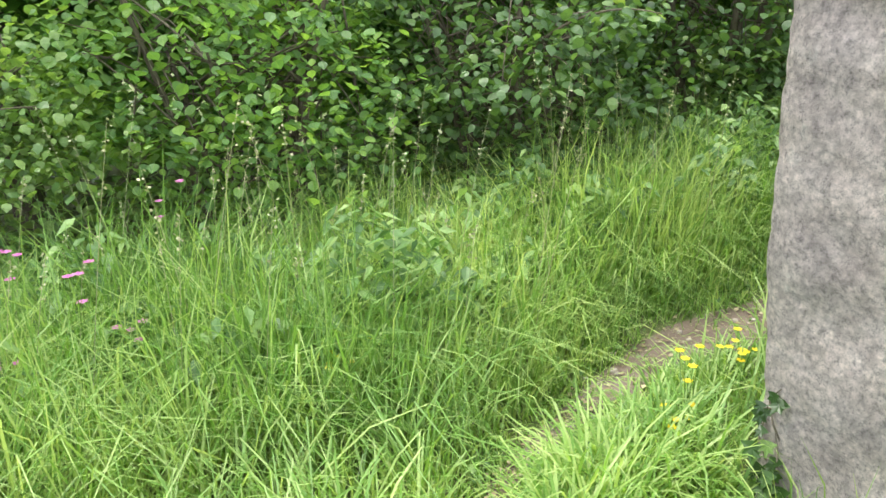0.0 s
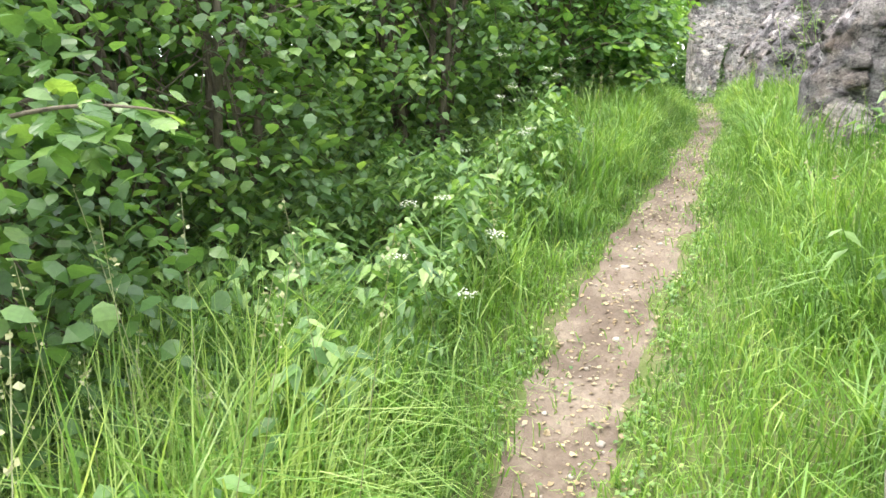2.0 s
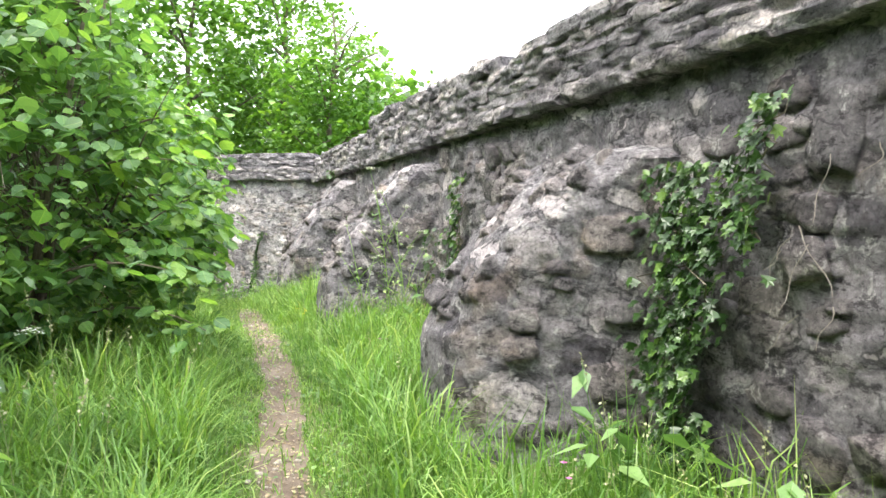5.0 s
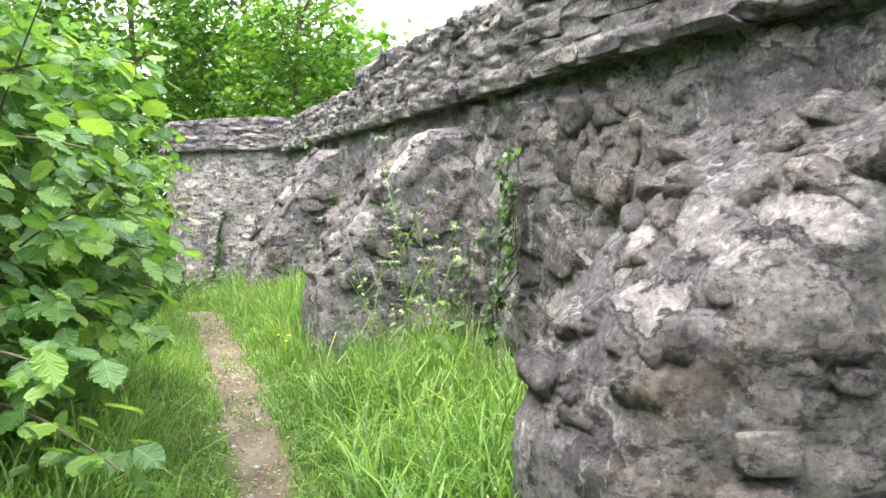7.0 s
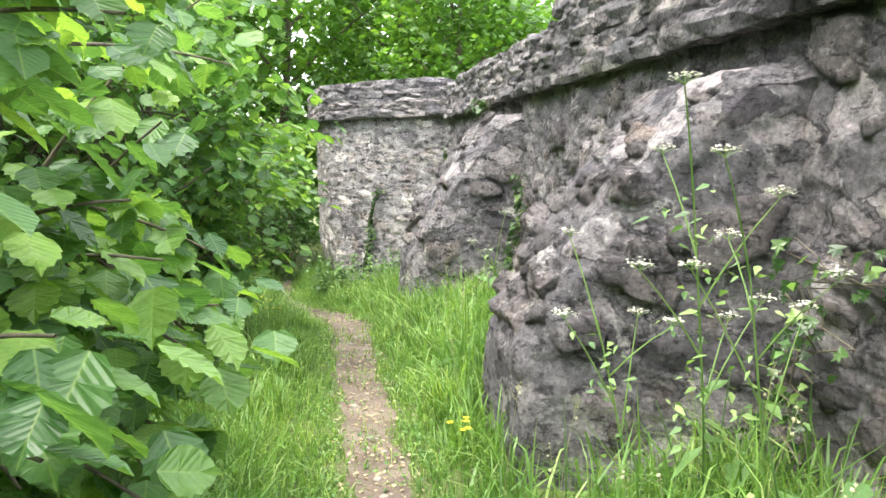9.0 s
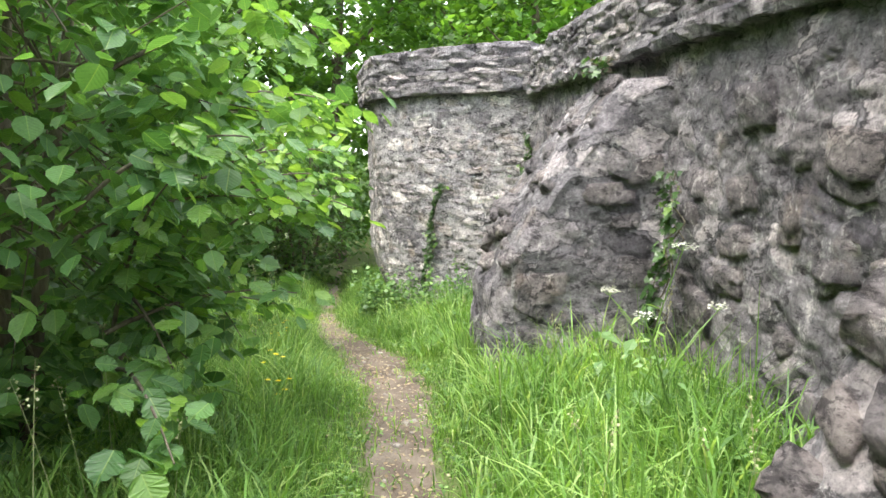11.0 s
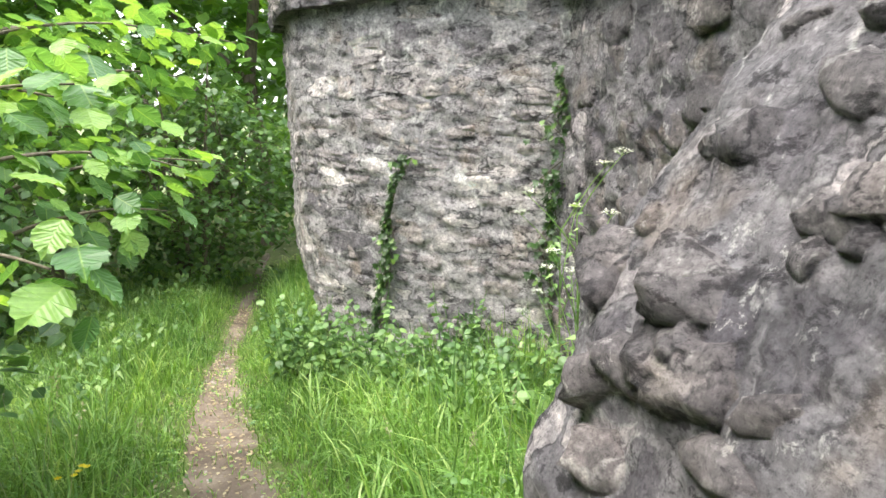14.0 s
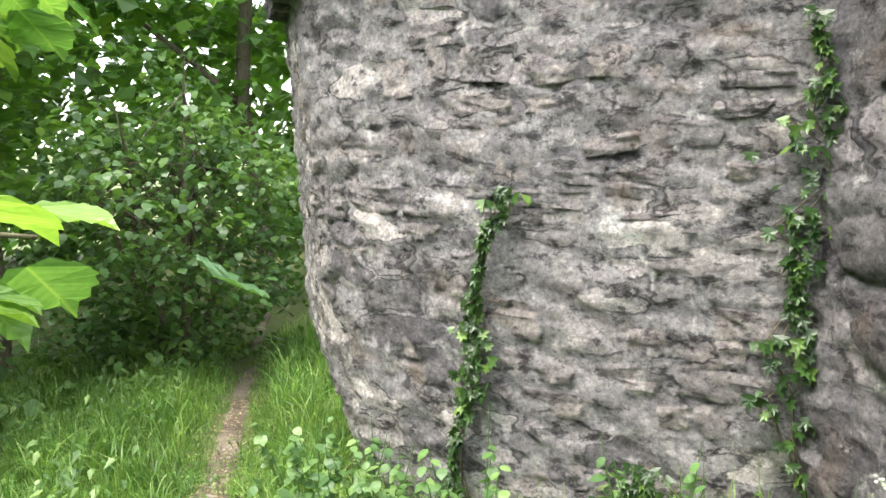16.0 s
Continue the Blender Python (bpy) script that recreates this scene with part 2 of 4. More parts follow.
# ---- geometry helpers ----
rng = np.random.default_rng(7)


def mesh_of(name, verts, faces, mats, tint=None, smooth=False, slots=None, leaf=None):
    """One mesh from arrays: verts n x 3, faces m x 3 or m x 4."""
    me = bpy.data.meshes.new(name)
    verts, faces = np.asarray(verts, np.float32), np.asarray(faces, np.int32)
    k = faces.shape[1]
    me.vertices.add(len(verts))
    me.vertices.foreach_set("co", verts.ravel())
    me.loops.add(faces.size)
    me.loops.foreach_set("vertex_index", faces.ravel())
    me.polygons.add(len(faces))
    me.polygons.foreach_set("loop_start", np.arange(0, faces.size, k, dtype=np.int32))
    me.polygons.foreach_set("use_smooth", np.full(len(faces), smooth))
    for mat in (mats if isinstance(mats, (list, tuple)) else [mats]):
        me.materials.append(mat)
    if slots is not None:
        me.polygons.foreach_set("material_index", np.asarray(slots, np.int32))
    if tint is not None:
        a = me.attributes.new("tint", "FLOAT", "POINT")
        a.data.foreach_set("value", np.asarray(tint, np.float32))
    if leaf is not None:
        a = me.attributes.new("leaf", "FLOAT_VECTOR", "POINT")
        a.data.foreach_set("vector", np.asarray(leaf, np.float32).ravel())
    me.update(calc_edges=True)
    me.validate()
    return me


# leaf shapes: width along x, length along y, unit long
ROUND_LEAF = (np.array([(0, 0.5, -0.05), (0, 0, 0), (-0.3, 0.12, 0.03), (-0.46, 0.42, 0.06), (-0.4, 0.72, 0.04), (-0.16, 0.92, 0), (0, 1.08, -0.06),
                        (0.16, 0.92, 0), (0.4, 0.72, 0.04), (0.46, 0.42, 0.06), (0.3, 0.12, 0.03)]),
              np.array([(0, i, i + 1) for i in range(1, 10)] + [(0, 10, 1)]))
def toothed_leaf(n=11):
    """A broad hazel leaf: toothed margin, drawn-out tip, blades lifted from the midrib and puckered."""
    half = []
    for i in range(n):
        k = (i + 0.5) / n
        w = 0.47 * math.sin(math.pi * min(1.0, k * 0.93 + 0.07)) ** 0.75 * (1.05 if i % 2 else 0.95)
        half.append((w, 1.02 * k + (0.03 if i % 2 else 0.0), 0.05 + 0.018 * (-1) ** i - 0.07 * k * k))
    rib = [(0, 0, 0), (0, 0.35, -0.02), (0, 0.7, -0.04), (0, 1.12, -0.12)]
    pts = rib + [(-a, b, c) for a, b, c in half] + half
    faces = []
    for side in (0, 1):
        o = 4 + side * n
        near = [0 if k < n // 3 else 1 if k < 2 * n // 3 else 2 for k in range(n)]
        for i in range(n - 1):
            faces.append((near[i], o + i + 1, o + i))
            if near[i + 1] != near[i]:
                faces.append((near[i], near[i + 1], o + i + 1))
        faces.append((2, 3, o + n - 1))
    return np.array(pts), np.array(faces)


HAZEL_LEAF = toothed_leaf()
PLAIN_LEAF = (np.array([(0, 0, 0), (-0.34, 0.22, 0.04), (-0.37, 0.62, 0.02), (0, 1.05, -0.12), (0.37, 0.62, 0.02), (0.34, 0.22, 0.04)]),
              np.array([(0, 5, 1), (1, 5, 4), (1, 4, 2), (2, 4, 3)]))
FAR_LEAF = (np.array([(0, 0, 0), (-0.42, 0.5, 0.08), (0.42, 0.5, 0.08), (0, 1.0, -0.05)]), np.array([(0, 2, 1), (1, 2, 3)]))
LONG_LEAF = (np.array([(0, 0, 0), (-0.24, 0.3, 0.03), (0, 0.35, -0.03), (0.24, 0.3, 0.03), (0, 1.0, -0.12)]),
             np.array([(0, 2, 1), (0, 3, 2), (1, 2, 4), (2, 3, 4)]))
IVY_SHAPE = (np.array([(0, 0.35, -0.03), (0, 0, 0), (-0.5, 0.1, 0), (-0.28, 0.4, 0.03), (-0.42, 0.7, 0), (-0.14, 0.66, 0.02), (0, 1.05, 0),
                       (0.14, 0.66, 0.02), (0.42, 0.7, 0), (0.28, 0.4, 0.03), (0.5, 0.1, 0)]),
             np.array([(0, i + 1, i) for i in range(1, 10)] + [(0, 1, 10)]))


def leaves(shape, places, sizes, yaw, tip, roll, tints):
    """Arrays of many leaves: yaw is the heading of the tip, tip its droop, roll about its length (radians)."""
    tv, tf = shape
    n = len(places)
    cy, sy, ct, st, cr, sr = np.cos(yaw), np.sin(yaw), np.cos(tip), np.sin(tip), np.cos(roll), np.sin(roll)
    along = np.stack([-sy * ct, cy * ct, -st], 1)
    flat = np.stack([cy, sy, np.zeros(n)], 1)
    up = np.cross(flat, along)
    side = flat * cr[:, None] + up * sr[:, None]
    up2 = np.cross(side, along)
    v = (places[:, None] + sizes[:, None, None] * (tv[None, :, 0:1] * side[:, None] + tv[None, :, 1:2] * along[:, None] + tv[None, :, 2:3] * up2[:, None]))
    f = tf[None] + (np.arange(n) * len(tv))[:, None, None]
    return v.reshape(-1, 3), f.reshape(-1, 3), np.repeat(tints, len(tv))


def merge(parts):
    vs, fs, ts, off = [], [], [], 0
    for v, f, t in parts:
        vs.append(v), fs.append(f + off), ts.append(t)
        off += len(v)
    return np.concatenate(vs), np.concatenate(fs), np.concatenate(ts)


def tube(points, radii, sides=6):
    """A tapered round stem along points."""
    pts = np.asarray(points, float)
    n = len(pts)
    d = np.gradient(pts, axis=0)
    d /= np.linalg.norm(d, axis=1)[:, None] + 1e-9
    ref = np.array([0.31, 0.95, 0.05])
    a = np.cross(d, ref)
    a /= np.linalg.norm(a, axis=1)[:, None] + 1e-9
    b = np.cross(d, a)
    ang = np.arange(sides) * 2 * math.pi / sides
    v = pts[:, None] + np.asarray(radii)[:, None, None] * (np.cos(ang)[None, :, None] * a[:, None] + np.sin(ang)[None, :, None] * b[:, None])
    i, j = np.meshgrid(np.arange(n - 1), np.arange(sides), indexing="ij")
    j2 = (j + 1) % sides
    q0, q1, q2, q3 = i * sides + j, i * sides + j2, (i + 1) * sides + j2, (i + 1) * sides + j
    f = np.concatenate([np.stack([q0, q1, q2], -1).reshape(-1, 3), np.stack([q0, q2, q3], -1).reshape(-1, 3)])
    v = v.reshape(-1, 3)
    return v, f, np.full(len(v), 0.3)


def bent(p0, p1, sag, n=7):
    """Points of a gently curved line from p0 to p1 with a bow."""
    k = np.linspace(0, 1, n)[:, None]
    p = np.asarray(p0, float) * (1 - k) + np.asarray(p1, float) * k
    p[:, 2] += (sag * 4 * k * (1 - k))[:, 0]
    return p


def empty(name, at=(0, 0, 0)):
    e = new(name)
    e.location = at
    return e


def part(name, me, owner):
    ob = new(name, me)
    ob.parent = owner
    ob.matrix_parent_inverse = Matrix.Translation(-Vector(owner.location))
    return ob


# ---- the ground ----
GX = [-60, -20, -5, -3.5, -2.3, 0, 2, 4.8, 8.7, 11, 13.8, 17.3, 25, 60]
GZ = [-0.6, -0.4, -0.28, -0.2, -0.03, 0.3, 0.53, 0.7, 0.76, 0.6, 0.2, -0.18, -0.4, -0.6]
PX = [-9.5, -6.7, -6.0, -5.5, -4.85, -4.2, -2.3, -1.2, 0, 1.4, 4.4, 7, 9.4, 10.6, 12.2, 14, 16, 17, 22, 30]
PY = [-1.6, 0.5, 1.55, 2.1, 2.42, 2.58, 2.5, 2.43, 2.25, 2.1, 1.79, 1.75, 1.78, 1.76, 2.0, 2.4, 2.7, 2.77, 2.9, 3.0]
PW = [0.15, 0.1, 0.07, 0.07, 0.1, 0.19, 0.26, 0.28, 0.29, 0.18, 0.18, 0.19, 0.21, 0.27, 0.35, 0.26, 0.18, 0.13, 0.07, 0.03]


def wobble(x, y, s=1.0):
    return np.sin(1.7 * s * x + 0.6) * np.sin(2.3 * s * y + 1.1) * 0.5 + np.sin(3.9 * s * x + 2.0 * s * y) * 0.3 + np.sin(7.1 * s * y - 3.3 * s * x) * 0.2


def ground_z(x, y):
    z = np.interp(x, GX, GZ) + 0.12 * np.clip((1.3 - y) / 1.0, 0, 1) + 0.03 * wobble(x, y)
    z = z - 0.25 * np.clip((y - 3.2) / 2.5, 0, 1)
    return z - 0.04 * np.exp(-((y - np.interp(x, PX, PY)) / 0.3) ** 2)


def grid_mesh(name, xs, ys, zf, mat):
    X, Y = np.meshgrid(xs, ys, indexing="ij")
    V = np.stack([X, Y, zf(X, Y)], -1).reshape(-1, 3)
    i, j = np.meshgrid(np.arange(len(xs) - 1), np.arange(len(ys) - 1), indexing="ij")
    a = i * len(ys) + j
    F = np.stack([a, a + len(ys), a + len(ys) + 1, a + 1], -1).reshape(-1, 4)
    return mesh_of(name, V, F, mat, smooth=True)


xs = np.concatenate([[-900, -300, -100, -50, -25, -15], np.arange(-10, 20.1, 0.2), [22, 26, 32, 45, 80, 250, 900]])
ys = np.concatenate([[-900, -250, -80, -40, -20, -10, -5], np.arange(-2, 6.1, 0.2), [8, 11, 16, 25, 40, 90, 300, 900]])
tagged(new("ground", grid_mesh("ground", xs, ys, ground_z, GROUND)), "mossy green ground under long grass", "ground", kind="structure")

# the trodden path: a narrow strip with a ragged edge
px = np.arange(-9, 24, 0.08)
rows_v, rows_f = [], []
across = np.linspace(-1, 1, 9)
for i, x in enumerate(px):
    c, w = np.interp(x, PX, PY), np.interp(x, PX, PW)
    for a in across:
        y = c + a * w * (1 + 0.5 * noise.fractal(Vector((x * 2.2, 4.0 * (a > 0), 0)), 0.8, 2.0, 4))
        z = float(ground_z(x, y)) + (0.012 if abs(a) < 0.95 else -0.03) + 0.006 * noise.noise((x * 9, y * 9, 0))
        rows_v.append((x, y, z))
for i in range(len(px) - 1):
    for j in range(8):
        a = i * 9 + j
        rows_f.append((a, a + 9, a + 10, a + 1))
tagged(new("path", mesh_of("path", rows_v, rows_f, PATH_SOIL, smooth=True)), "narrow trodden footpath of bare brown earth", "path", kind="structure")


# ---- the old wall ----
def rubble(p, stones=3.2, depth=0.07):
    """How far the worn rubble face stands out at a place: big lumps, separate stones and grain."""
    q = Vector((p[0] * stones * 0.8, p[1] * stones, p[2] * stones * 1.3))
    q += 0.35 * noise.noise_vector(q * 0.9)
    dist = noise.voronoi(q)[0]
    gap = min(1.0, (dist[1] - dist[0]) / 0.18)
    keep = noise.cell(q * 0.0 + noise.voronoi(q)[1][0] * 7.3)
    proud = (0.3 + 0.7 * abs(keep)) * gap ** 0.6
    lump = noise.fractal(Vector(p) * 1.1, 1.0, 2.0, 3)
    grit = noise.fractal(Vector(p) * 7.0, 0.55, 2.2, 4)
    return depth * (proud - 0.4) + 0.05 * lump + 0.035 * grit


WALL_START, WALL_END = -4.7, 14.75
CORNER = (16.15, 1.84)


def groove_z(x):
    return 2.78 + 0.019 * x


def sheet(V, nu, nv, out, amount):
    """Push a grid of places out along given directions by the rubble relief, and join it up."""
    V, out = V.reshape(-1, 3), out.reshape(-1, 3)
    h = np.array([amount(p) for p in V])
    V = V + out * h[:, None]
    i, j = np.meshgrid(np.arange(nu - 1), np.arange(nv - 1), indexing="ij")
    a = i * nv + j
    return V, np.stack([a, a + nv, a + nv + 1, a + 1], -1).reshape(-1, 4)


def join_sheets(list_):
    vs, fs, off = [], [], 0
    for v, f in list_:
        vs.append(v), fs.append(f + off)
        off += len(v)
    return np.concatenate(vs), np.concatenate(fs)


def wall_main():
    us, vs = np.arange(WALL_START, WALL_END + 0.01, 0.038), np.linspace(-0.5, 1.0, 100)
    V, O = np.zeros((len(us), len(vs), 3)), np.zeros((len(us), len(vs), 3))
    for i, x in enumerate(us):
        base, top = float(ground_z(x, 0.0)) - 0.3, groove_z(x) + 0.05
        zz = base + (top - base) * np.linspace(0, 1, 100)
        V[i, :, 0], V[i, :, 2] = x, zz
        V[i, :, 1] = 0.10 * (1 - np.linspace(0, 1, 100))
    O[..., 1] = 1
    face = sheet(V, len(us), 100, O, lambda p: 0.6 * rubble(p, 3.8, 0.055) - 0.005)
    # the back and the top of the core
    B = np.array([(WALL_START, -0.7, -1.0), (WALL_END, -0.7, -1.0), (WALL_END, -0.7, 3.2), (WALL_START, -0.7, 2.8), (WALL_END, 0.0, 3.2), (WALL_START, 0.0, 2.8)])
    back = (B, np.array([(1, 0, 3, 2), (2, 3, 5, 4)]))
    V, F = join_sheets([face, back])
    return tagged(new("wall_main", mesh_of("wall_main", V, F, STONE, smooth=True)), "old grey rubble stone wall with worn lime mortar", "wall", kind="structure")


def bastion_plan(k, z):
    """Plan of the far bastion: k from 0, at the wall, along its slanting face, round the corner and away."""
    under = 0.10 * max(0.0, (2.6 - z) / 2.0) + 0.30 * max(0.0, (0.9 - z) / 0.7) ** 2
    ex, ey = CORNER[0] - under * 0.6, CORNER[1] - under * 0.7
    if k < 2.35:
        a = k / 2.35
        bow = 0.14 * 4 * a * (1 - a)
        return 14.55 + (ex - 14.55) * a - bow * 0.74, -0.1 + (ey + 0.1) * a + bow * 0.67
    a = k - 2.35
    turn = min(a / 0.35, 1.0)
    return ex + 0.28 * math.sin(turn * 1.1) + max(0, a - 0.35) * 0.97, ey + 0.22 * turn - 0.10 * turn ** 2 + max(0, a - 0.35) * 0.1


def wall_bastion():
    ks, zs = np.arange(0, 4.6, 0.033), np.linspace(-0.4, 3.12, 108)
    V, O = np.zeros((len(ks), len(zs), 3)), np.zeros((len(ks), len(zs), 3))
    for i, k in enumerate(ks):
        for j, z in enumerate(zs):
            V[i, j] = (*bastion_plan(k, z), z)
        x0, y0 = bastion_plan(k - 0.12, 2.0) if k > 0.12 else bastion_plan(0, 2.0)
        x1, y1 = bastion_plan(k + 0.12, 2.0)
        n = Vector((-(y1 - y0), x1 - x0, 0)).normalized()
        O[i, :] = n
    V, F = sheet(V, len(ks), len(zs), O, lambda p: 0.4 * rubble((p[0], p[1], p[2] * 1.3), 3.4, 0.06) + 0.014 * noise.fractal(Vector((p[0] * 4, p[1] * 4, p[2] * 13)), 0.6, 2.0, 3))
    return tagged(new("wall_bastion", mesh_of("wall_bastion", V, F, STONE_PALE, smooth=True)), "pale coursed rubble bastion of the old wall", "wall", kind="structure")


WALL, BASTION = wall_main(), wall_bastion()


def lump_mesh(name, mat, seed, flat=0.75, cuts=3):
    """A worn stone: a cube rounded off and broken by noise, about one metre across."""
    bm = bmesh.new()
    bmesh.ops.create_cube(bm, size=1.0)
    bmesh.ops.subdivide_edges(bm, edges=bm.edges[:], cuts=cuts, use_grid_fill=True)
    off = Vector((seed * 3.7, seed * 1.9, seed * 5.3))
    for v in bm.verts:
        ball = v.co.normalized() * 0.56
        v.co = v.co.lerp(ball, 0.62 * flat)
        v.co += 0.17 * noise.noise_vector(v.co * 1.9 + off) + 0.09 * noise.noise_vector(v.co * 4.5 + off)
    me = bpy.data.meshes.new(name)
    bm.to_mesh(me)
    bm.free()
    me.materials.append(mat)
    me.polygons.foreach_set("use_smooth", np.full(len(me.polygons), True))
    return me


def slab_mesh(name, mat, seed, wild=1.0):
    bm = bmesh.new()
    bmesh.ops.create_cube(bm, size=1.0)
    bmesh.ops.subdivide_edges(bm, edges=bm.edges[:], cuts=3, use_grid_fill=True)
    off = Vector((seed * 2.7, seed * 4.9, seed * 1.3))
    for v in bm.verts:
        v.co = v.co.lerp(v.co.normalized() * 0.6, 0.3)
        v.co += wild * (0.17 * noise.noise_vector(v.co * 2.3 + off) + 0.07 * noise.noise_vector(v.co * 6.0 + off))
    me = bpy.data.meshes.new(name)
    bm.to_mesh(me)
    bm.free()
    me.materials.append(mat)
    return me


# ---- buttresses ----
def buttress(x0, x1, reach, toe, top, mat, back=-0.15, lean=0.25, seed=0.0, splay=0.4):
    """A battered buttress: upright toe, then a long worn slope up to the wall."""
    ground = float(ground_z((x0 + x1) / 2, reach)) - 0.35
    prof = [(reach, ground), (reach + 0.02, ground + 0.5 * (toe - ground)), (reach, toe - 0.08), (reach - 0.07, toe + 0.04)]
    for k in np.linspace(0.12, 1, 12):
        prof.append((reach - 0.07 - (reach - 0.07 - lean) * k ** 1.15, toe + 0.04 + (top - toe - 0.04) * k ** 0.8))
    prof.append((back, top + 0.05))
    P = np.array(prof)
    run = np.concatenate([[0], np.cumsum(np.linalg.norm(np.diff(P, axis=0), axis=1))])
    nv, nu = int(run[-1] / 0.035), max(8, int((x1 - x0) / 0.035))
    kk = np.linspace(0, run[-1], nv)
    pd, pz = np.interp(kk, run, P[:, 0]), np.interp(kk, run, P[:, 1])
    ux = np.linspace(0, 1, nu)
    mid = (x0 + x1) / 2

    def out_of(p):
        c = Vector((mid, min(p[1], reach) * 0.35, p[2] - 0.35 * max(0.0, p[2] - toe)))
        e = Vector(((p[0] - mid) * 1.6, max(p[1] - c.y, 0.05), 0.45 * max(0.0, p[2] - toe) + 0.02))
        return e.normalized()

    def shape(u, d, z):
        rim = abs(2 * u - 1) ** 8
        high = min(max((z - toe + 0.3) / 0.5, 0.0), 1.0)
        near = x0 + splay * min(max(d / reach, 0.0), 1.0)
        return (near + (x1 - near) * u, d - 0.06 * rim * min(max(d / 0.4, 0.0), 1.0), z - 0.08 * rim * high)

    V = np.array([[shape(u, d, z) for d, z in zip(pd, pz)] for u in ux])
    sheets = []

    def push(V):
        O = np.array([out_of(p) for p in V.reshape(-1, 3)])
        return sheet(V, V.shape[0], V.shape[1], O, lambda p: 0.55 * rubble((p[0] + seed, p[1], p[2]), 3.4, 0.06) + 0.015 * noise.noise(Vector(p) * 2.2))

    sheets.append(push(V))
    ns = max(8, int(reach / 0.045))
    for u, flip in ((0.0, True), (1.0, False)):
        S = np.zeros((nv, ns, 3))
        for j in range(nv):
            x, d, z = shape(u, pd[j], pz[j])
            for i, k in enumerate(np.linspace(0, 1, ns)):
                y = d + (back - d) * k
                S[j, i] = (x - (1 - u) * splay * (min(max(d, 0.0), reach) - min(max(y, 0.0), reach)) / reach, y, z)
        v, f = push(S)
        sheets.append((v, f[:, ::-1] if flip else f))
    V, F = join_sheets(sheets)
    ob = new("buttress", mesh_of("buttress", V, F, mat, smooth=True))
    return tagged(ob, "battered grey rubble buttress leaning on the old wall", "buttress", "buttresses of the old wall", kind="structure")


BUTTRESSES = [(buttress(*a, STONE, seed=k, splay=w), (*a, w)) for a, k, w in (((1.5, 3.0, 1.02, 1.36, 2.4), 0.0, 0.7), ((5.75, 6.98, 1.12, 1.46, 2.68), 11.0, 0.4), ((10.08, 11.6, 1.12, 1.42, 2.8), 23.0, 0.33))]


def end_pillar():
    """The blunt, upright end of the wall beside the way in."""
    x0, x1, y0, y1, z0, z1 = -4.84, -3.35, -0.7, 1.57, -0.7, 2.6
    def ring(k):
        side = [(x0, y0), (x0, y1), (x1, y1), (x1, 0.0)]
        lens = [y1 - y0, x1 - x0, y1]
        for a, b, l in zip(side, side[1:], lens):
            if k <= l:
                return a[0] + (b[0] - a[0]) * k / l, a[1] + (b[1] - a[1]) * k / l
            k -= l
        return side[-1]
    total = (y1 - y0) + (x1 - x0) + y1
    ks, zs = np.arange(0, total, 0.045), np.arange(z0, z1, 0.045)
    V, O = np.zeros((len(ks), len(zs), 3)), np.zeros((len(ks), len(zs), 3))
    for i, k in enumerate(ks):
        pts = [ring(min(max(k + e, 0), total)) for e in (-0.09, -0.04, 0, 0.04, 0.09)]
        x, y = sum(p[0] for p in pts) / 5, sum(p[1] for p in pts) / 5
        n = Vector((-(pts[4][1] - pts[0][1]), pts[4][0] - pts[0][0], 0)).normalized()
        V[i, :, 0], V[i, :, 1], V[i, :, 2] = x, y + 0.07 * (zs + 0.2) * (y > 1.0), zs
        O[i, :] = n
    V, F = sheet(V, len(ks), len(zs), O, lambda p: 0.28 * rubble(p, 2.4, 0.05) + 0.012 * noise.noise(Vector(p) * 3) - 0.005)
    T = np.array([(x0, y0, z1 - 0.04), (x1, y0, z1 - 0.04), (x1, y1, z1 - 0.04), (x0, y1, z1 - 0.04)])
    V, F = join_sheets([(V, F), (T, np.array([(0, 1, 2, 3)]))])
    return tagged(new("wall_end", mesh_of("wall_end", V, F, STONE_PILLAR, smooth=True)), "pale pinkish stone end of the old wall", "wall", kind="structure")


end_pillar()


# ---- trees and bushes ----
def crown_points(count, centre, size, hollow=0.45, seed=0.0):
    """Places in an uneven crown, thicker towards its outside and broken by gaps."""
    out = []
    while len(out) < count:
        p = rng.normal(size=3)
        p /= np.linalg.norm(p)
        bulge = 0.75 + 0.35 * noise.noise(Vector(p) * 1.8 + Vector((seed, 0, 0)))
        r = bulge * (hollow + (1 - hollow) * rng.random() ** 0.5)
        q = np.asarray(centre) + p * np.asarray(size) * r
        if noise.noise(Vector(q) * 1.6 + Vector((seed, 3, 1))) > -0.22:
            out.append(q)
    return np.array(out)


def clumps(points, per, spread, shape, size, tint=(0.0, 1.0), droop=(0.1, 0.9)):
    """Leaves scattered in small sprays about each point."""
    n = len(points) * per
    base = np.repeat(points, per, axis=0) + rng.normal(size=(n, 3)) * np.array([spread, spread, spread * 0.45])
    tone = np.repeat(rng.random(len(points)), per) * 0.55 + rng.random(n) * 0.45
    return leaves(shape, base, size * rng.uniform(0.6, 1.25, n), rng.uniform(0, 6.283, n), rng.uniform(*droop, n), rng.normal(0, 0.35, n),
                  tint[0] + (tint[1] - tint[0]) * tone)


